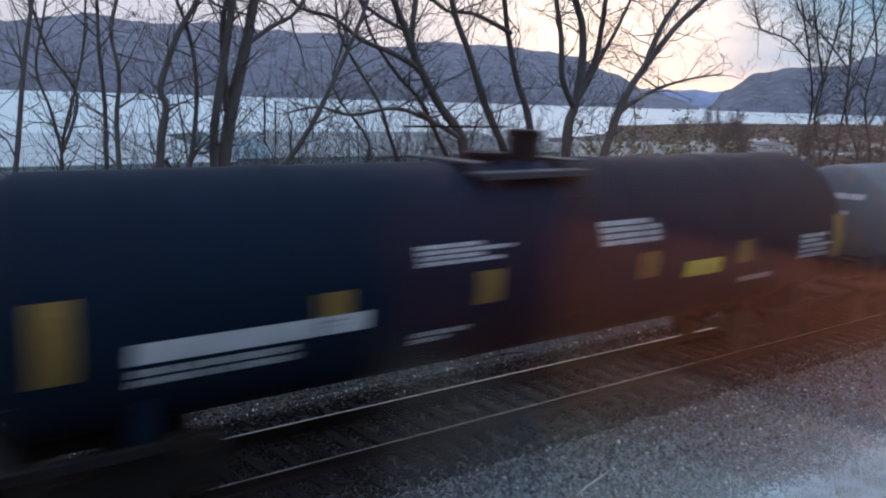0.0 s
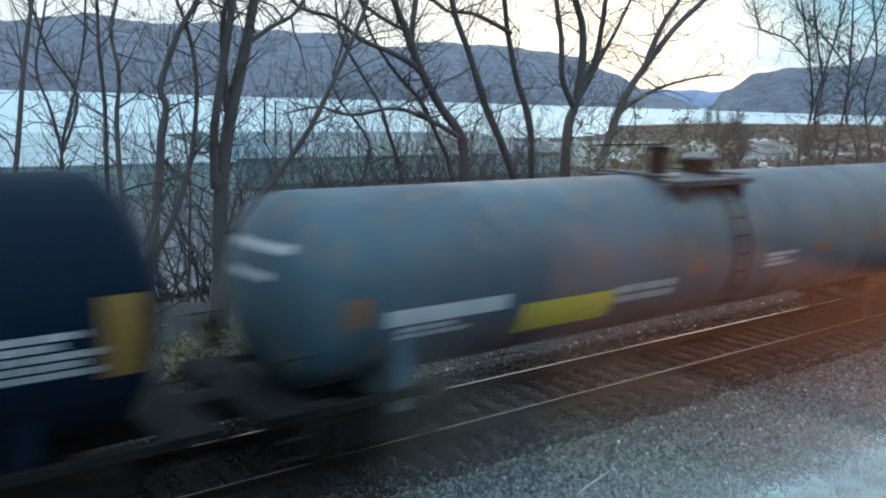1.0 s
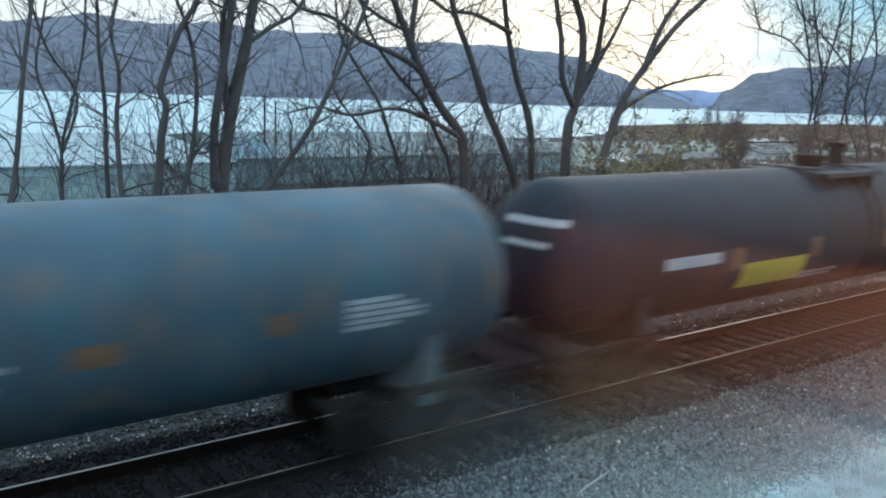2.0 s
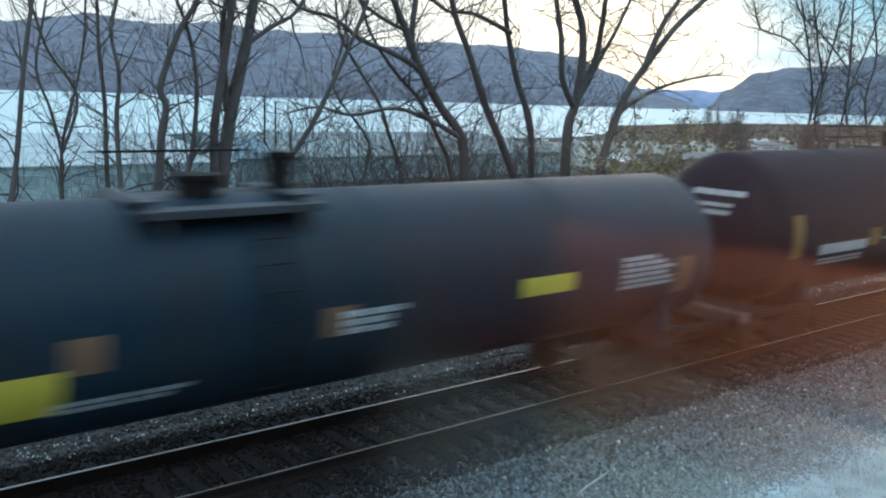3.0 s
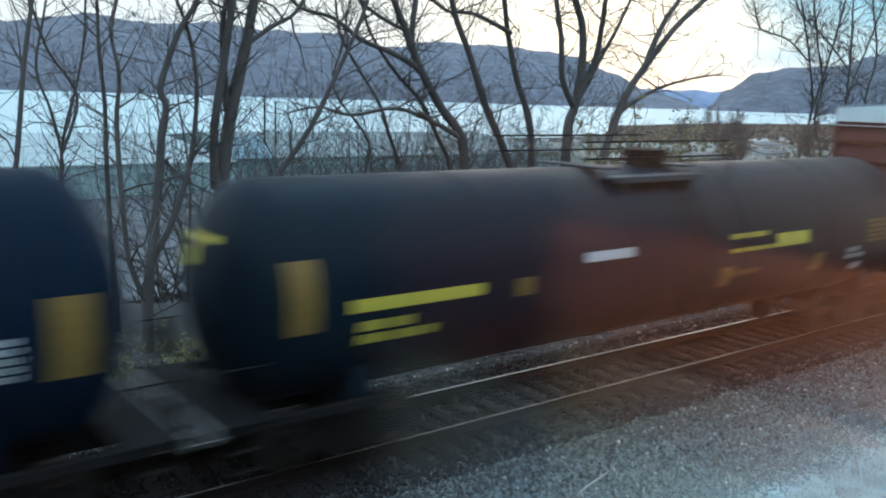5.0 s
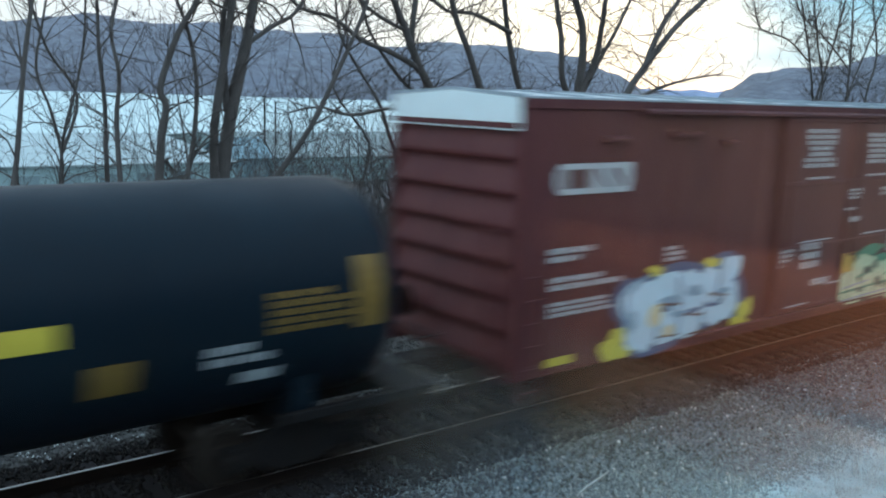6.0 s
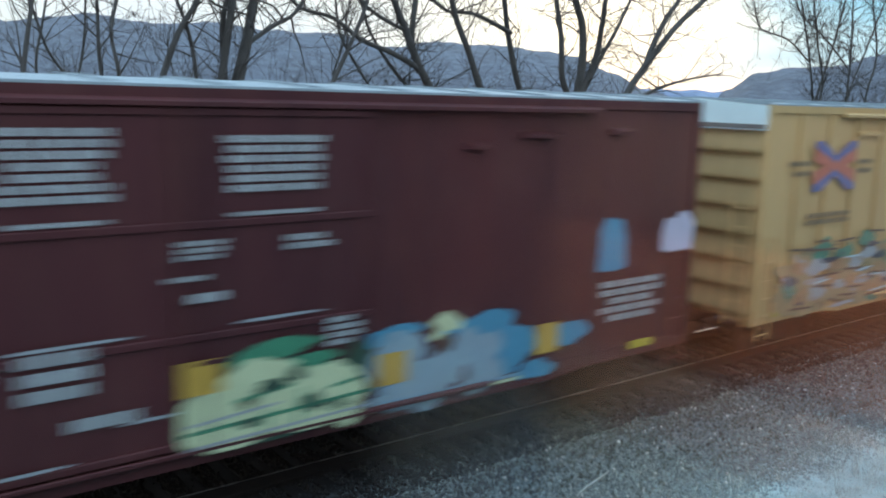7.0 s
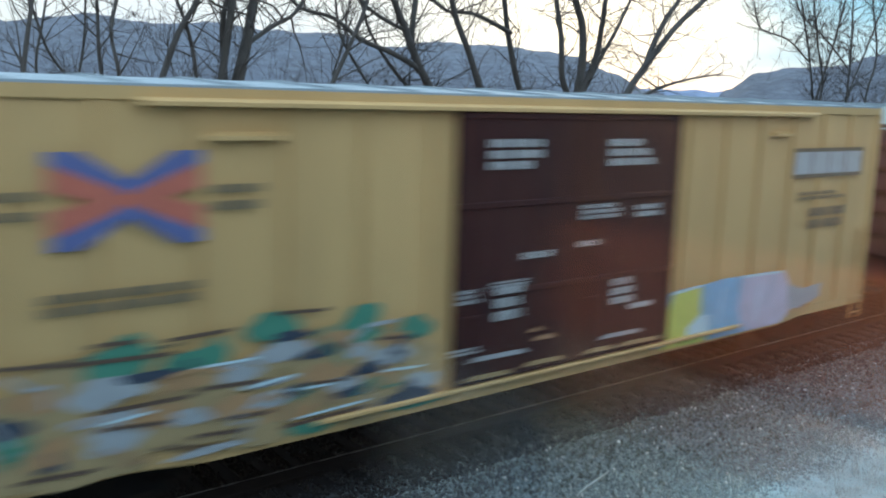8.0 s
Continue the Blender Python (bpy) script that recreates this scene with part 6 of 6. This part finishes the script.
def pole(x, y, h, r, material, label):
    z = ground_height(x, y)
    p = thing("pole", label, "pole", pose(x, y, z), "poles by the waterfront")
    part("shaft", Shape().tube([(0, 0, -0.3), (0, 0, h)], [r, r * 0.7], 8), material, p)
    part("cap", Shape().box((0, 0, h), (r * 3, r * 3, r * 1.2), r * 0.2), material, p)


pole(85, 168, 16.0, 0.25, CHASSIS, "dark wooden mast by the river")
pole(87.5, 168, 15.0, 0.22, CHASSIS, "dark wooden mast by the river")
pole(101, 176, 11, 0.2, CHASSIS, "dark wooden mast by the river")
pole(140, 176, 11, 0.2, CHASSIS, "dark wooden mast by the river")
pole(80, 80, 7, 0.12, HULL, "white pole beyond the trees")


def boat(x, y, rz, length, seed):
    z = ground_height(x, y)
    b = thing("boat", "small white boat stored on the shore", "boat", pose(x, y, z + 0.45, 0, 0, rz), "boats on the shore")
    L, W = length / 2, length * 0.16
    sh = Shape()
    n = 8
    ring = []
    for k in range(n + 1):
        t = k / n
        xx = -L + 2 * L * t
        w = W * (1 - max(0, (t - 0.55) / 0.45) ** 2)
        ring.append([(xx, -w, 1.2 + 0.3 * t), (xx, -w * 0.75, 0.3), (xx, 0, 0.0 + 0.5 * max(0, t - 0.8)), (xx, w * 0.75, 0.3), (xx, w, 1.2 + 0.3 * t)])
    vs = [p for r in ring for p in r]
    fs = [(i * 5 + k, i * 5 + k + 1, i * 5 + k + 6, i * 5 + k + 5) for i in range(n) for k in range(4)] + [(i * 5, i * 5 + 5, i * 5 + 9, i * 5 + 4) for i in range(n)] + [(0, 1, 2, 3, 4)]
    part("hull", sh.add(vs, fs), HULL, b)
    part("cabin", Shape().box((0.1 * L, 0, 1.75), (L * 0.7, W * 1.2, 1.0), 0.15), HULL, b)
    part("cradle", Shape().box((-L * 0.4, 0, -0.15), (0.3, W * 1.6, 0.7), 0.03).box((L * 0.4, 0, -0.15), (0.3, W * 1.6, 0.7), 0.03), CHASSIS, b)


_r = random.Random(5)
for k in range(24):
    boat(_r.uniform(170, 420), _r.uniform(120, 250), _r.uniform(0, 180), _r.uniform(6, 10), k)


def reeds():
    rng = random.Random(9)
    sh = Shape()
    for k in range(26000):
        a = radians(rng.uniform(49.2, 68))
        d = rng.uniform(150, 640) if rng.random() < 0.4 else rng.uniform(380, 1000)
        x, y = d * math.sin(a), d * math.cos(a)
        if y > shore(x) - 15 or (165 < x < 470 and 148 < y < 262 and rng.random() < 0.9):
            continue
        z = ground_height(x, y)
        h, w = rng.uniform(0.6, 3.0) * (1 - 0.1 * (d > 400)), rng.uniform(0.5, 1.6) * (1 + 0.8 * (d > 400))
        t = rng.uniform(0, 3.14)
        dx, dy = w * math.cos(t), w * math.sin(t)
        sh.add([(x - dx, y - dy, z - 0.2), (x + dx, y + dy, z - 0.2), (x + dx * 0.7, y + dy * 0.7, z + h * rng.uniform(0.6, 1)), (x, y, z + h), (x - dx * 0.8, y - dy * 0.8, z + h * rng.uniform(0.5, 0.9))],
               [(0, 1, 2, 3, 4)])
    tagged(part("reeds", sh, DRY), "brown dry reeds and scrub along the river bank", "reeds", kind="stuff")


reeds()
for k, (x, y, h) in enumerate(((205, 140, 12), (222, 150, 11), (240, 158, 10), (262, 150, 9), (180, 120, 9), (300, 170, 10), (338, 236, 15), (362, 258, 16), (392, 262, 14), (420, 280, 13), (300, 225, 11))):
    gx = ground_height(x, y)
    bare_tree(y, [(0.3, [(x, gx), (x + 0.3, gx + h * 0.3), (x - 0.4, gx + h * 0.6), (x + 0.5, gx + h)]), (0.2, [(x, gx + h * 0.25), (x + 2.5, gx + h * 0.6), (x + 3.5, gx + h * 0.9)]),
                  (0.2, [(x, gx + h * 0.3), (x - 2.5, gx + h * 0.6), (x - 3.8, gx + h * 0.85)]), (0.15, [(x, gx + h * 0.4), (x + 1, gx + h * 0.7), (x + 1.5, gx + h)])], 500 + k, 1.6)


# ---- the coach from whose window one looks out ----
def build_coach():
    y0, y1 = 0.3, 0.42
    openings = [(-4.4, -2.7), (-2.4, -0.7), (-0.4, 1.4), (1.7, 3.4), (3.7, 5.4)]
    za, zb = 4.3, 5.8
    w = Shape().box((0, (y0 + y1) / 2, (za - 0.95) / 2), (52, y1 - y0, za + 0.95), 0.005)
    w.box((0, (y0 + y1) / 2, (zb + 6.5) / 2), (52, y1 - y0, 6.5 - zb), 0.005)
    edges = [-26] + [e for o in openings for e in o] + [26]
    for a, b in zip(edges[::2], edges[1::2]):
        w.box(((a + b) / 2, (y0 + y1) / 2, (za + zb) / 2), (b - a, y1 - y0, zb - za), 0.005)
    tagged(part("wall_north", w, COACHWALL), "dark coach side wall with a row of windows", "wall", kind="structure")
    tagged(part("wall_south", Shape().box((0, -2.66, 2.78), (52, 0.12, 7.45), 0.005), COACHIN), "plain dark inner wall of the coach", "wall", kind="structure")
    for k, x in enumerate((-6.0, 6.0)):
        tagged(part("wall_east" if k else "wall_west", Shape().box((x, -1.15, 5.0), (0.1, 2.88, 2.3), 0.005), COACHIN), "plain dark partition of the coach", "wall", kind="structure")
    tagged(part("floor", Shape().box((0, -1.15, 3.8), (51.9, 2.88, 0.1), 0.005), COACHIN), "dark coach floor", "floor", kind="structure")
    tagged(part("ceiling", Shape().box((0, -1.15, 6.55), (52.4, 3.4, 0.1), 0.01), COACHIN), "plain coach ceiling", "ceiling", kind="structure")
    for k, (a, b) in enumerate(openings):
        win = thing("window_%d" % (k + 1), "coach window of clear glass in a dark frame", "window", pose((a + b) / 2, 0.36, (za + zb) / 2), kind="structure")
        hx, hz = (b - a) / 2, (zb - za) / 2
        pane = part("pane", Shape().add([(-hx, 0, -hz), (hx, 0, -hz), (hx, 0, hz), (-hx, 0, hz)], [(0, 1, 2, 3)]), PANE, win, "clear reflecting glass")
        pane.visible_shadow = False
        for s in (-1, 1):
            part("window_frame", Shape().box((s * (hx - 0.02), 0, 0), (0.04, 0.08, 2 * hz - 0.1), 0.01), COACHWALL, win)
            part("window_frame", Shape().box((0, 0, s * (hz - 0.02)), (2 * hx, 0.08, 0.04), 0.01), COACHWALL, win)


def coach_seat(x, ya, yb, fabric, cloth, band, shell, label):
    ym, w = (ya + yb) / 2, yb - ya
    s = thing("coach_seat", label, "seat", pose(x, ym, 3.85), "coach seats")
    part("backrest", Shape().box((0.07, 0, 0.99), (0.14, w, 0.22), 0.03), fabric, s)
    part("headrest", Shape().box((0.075, 0, 1.195), (0.13, w, 0.2), 0.05), cloth, s, "headrest cloth coloured for its mirror image")
    part("trim_band", Shape().box((0.068, 0, 0.815), (0.12, w - 0.01, 0.15), 0.03), band, s, "trim band coloured for its mirror image")
    part("lower_shell", Shape().box((0.07, 0, 0.55), (0.11, w - 0.02, 0.42), 0.03), shell, s, "lower back shell coloured for the haze it mirrors")
    part("cushion", Shape().box((0.4, 0, 0.42), (0.5, w, 0.16), 0.05), fabric, s)
    part("pedestal", Shape().box((0.35, 0, 0.17), (0.3, w * 0.5, 0.34), 0.02), shell, s)


build_coach()
coach_seat(1.15, -0.45, 0.26, SEATRED, HEADREST, SEATTRIM, SEATSHELL, "rust red upholstered coach seat by the window")
coach_seat(1.15, -0.98, -0.475, SEATDIM, SEATDIM, SEATDIM, AISLEHAZE, "upholstered coach seat by the aisle, darkened for its dimmer image")


def ceiling_light(x, y):
    """The lit fixture whose glow on the seats shows in the glass."""
    f = thing("ceiling_light", "warm lit ceiling light fixture in the coach", "ceiling light", pose(x, y, 6.5))
    part("frame", Shape().box((0, 0, -0.04), (1.3, 0.4, 0.08), 0.01), COACHWALL, f)
    part("diffuser", Shape().box((0, 0, -0.1), (1.2, 0.3, 0.04), 0.01), LAMP, f, "glowing warm diffuser")


ceiling_light(-0.5, -0.9)


# ---- what moves ----
def motions():
    """The train rolls past; its wheels turn with it."""
    for car, s in MOVING_CARS:
        walk(car, [(t / 2, pose(s - travelled(t / 2), TRACK, 0)) for t in range(17)])
    for ws, dx, r in WHEELSETS:
        walk(ws, [(k / 30, pose(dx, 0, r + 0.002, 0, -math.degrees(travelled(k / 30) / r) % 360, 0)) for k in range(241)])


motions()
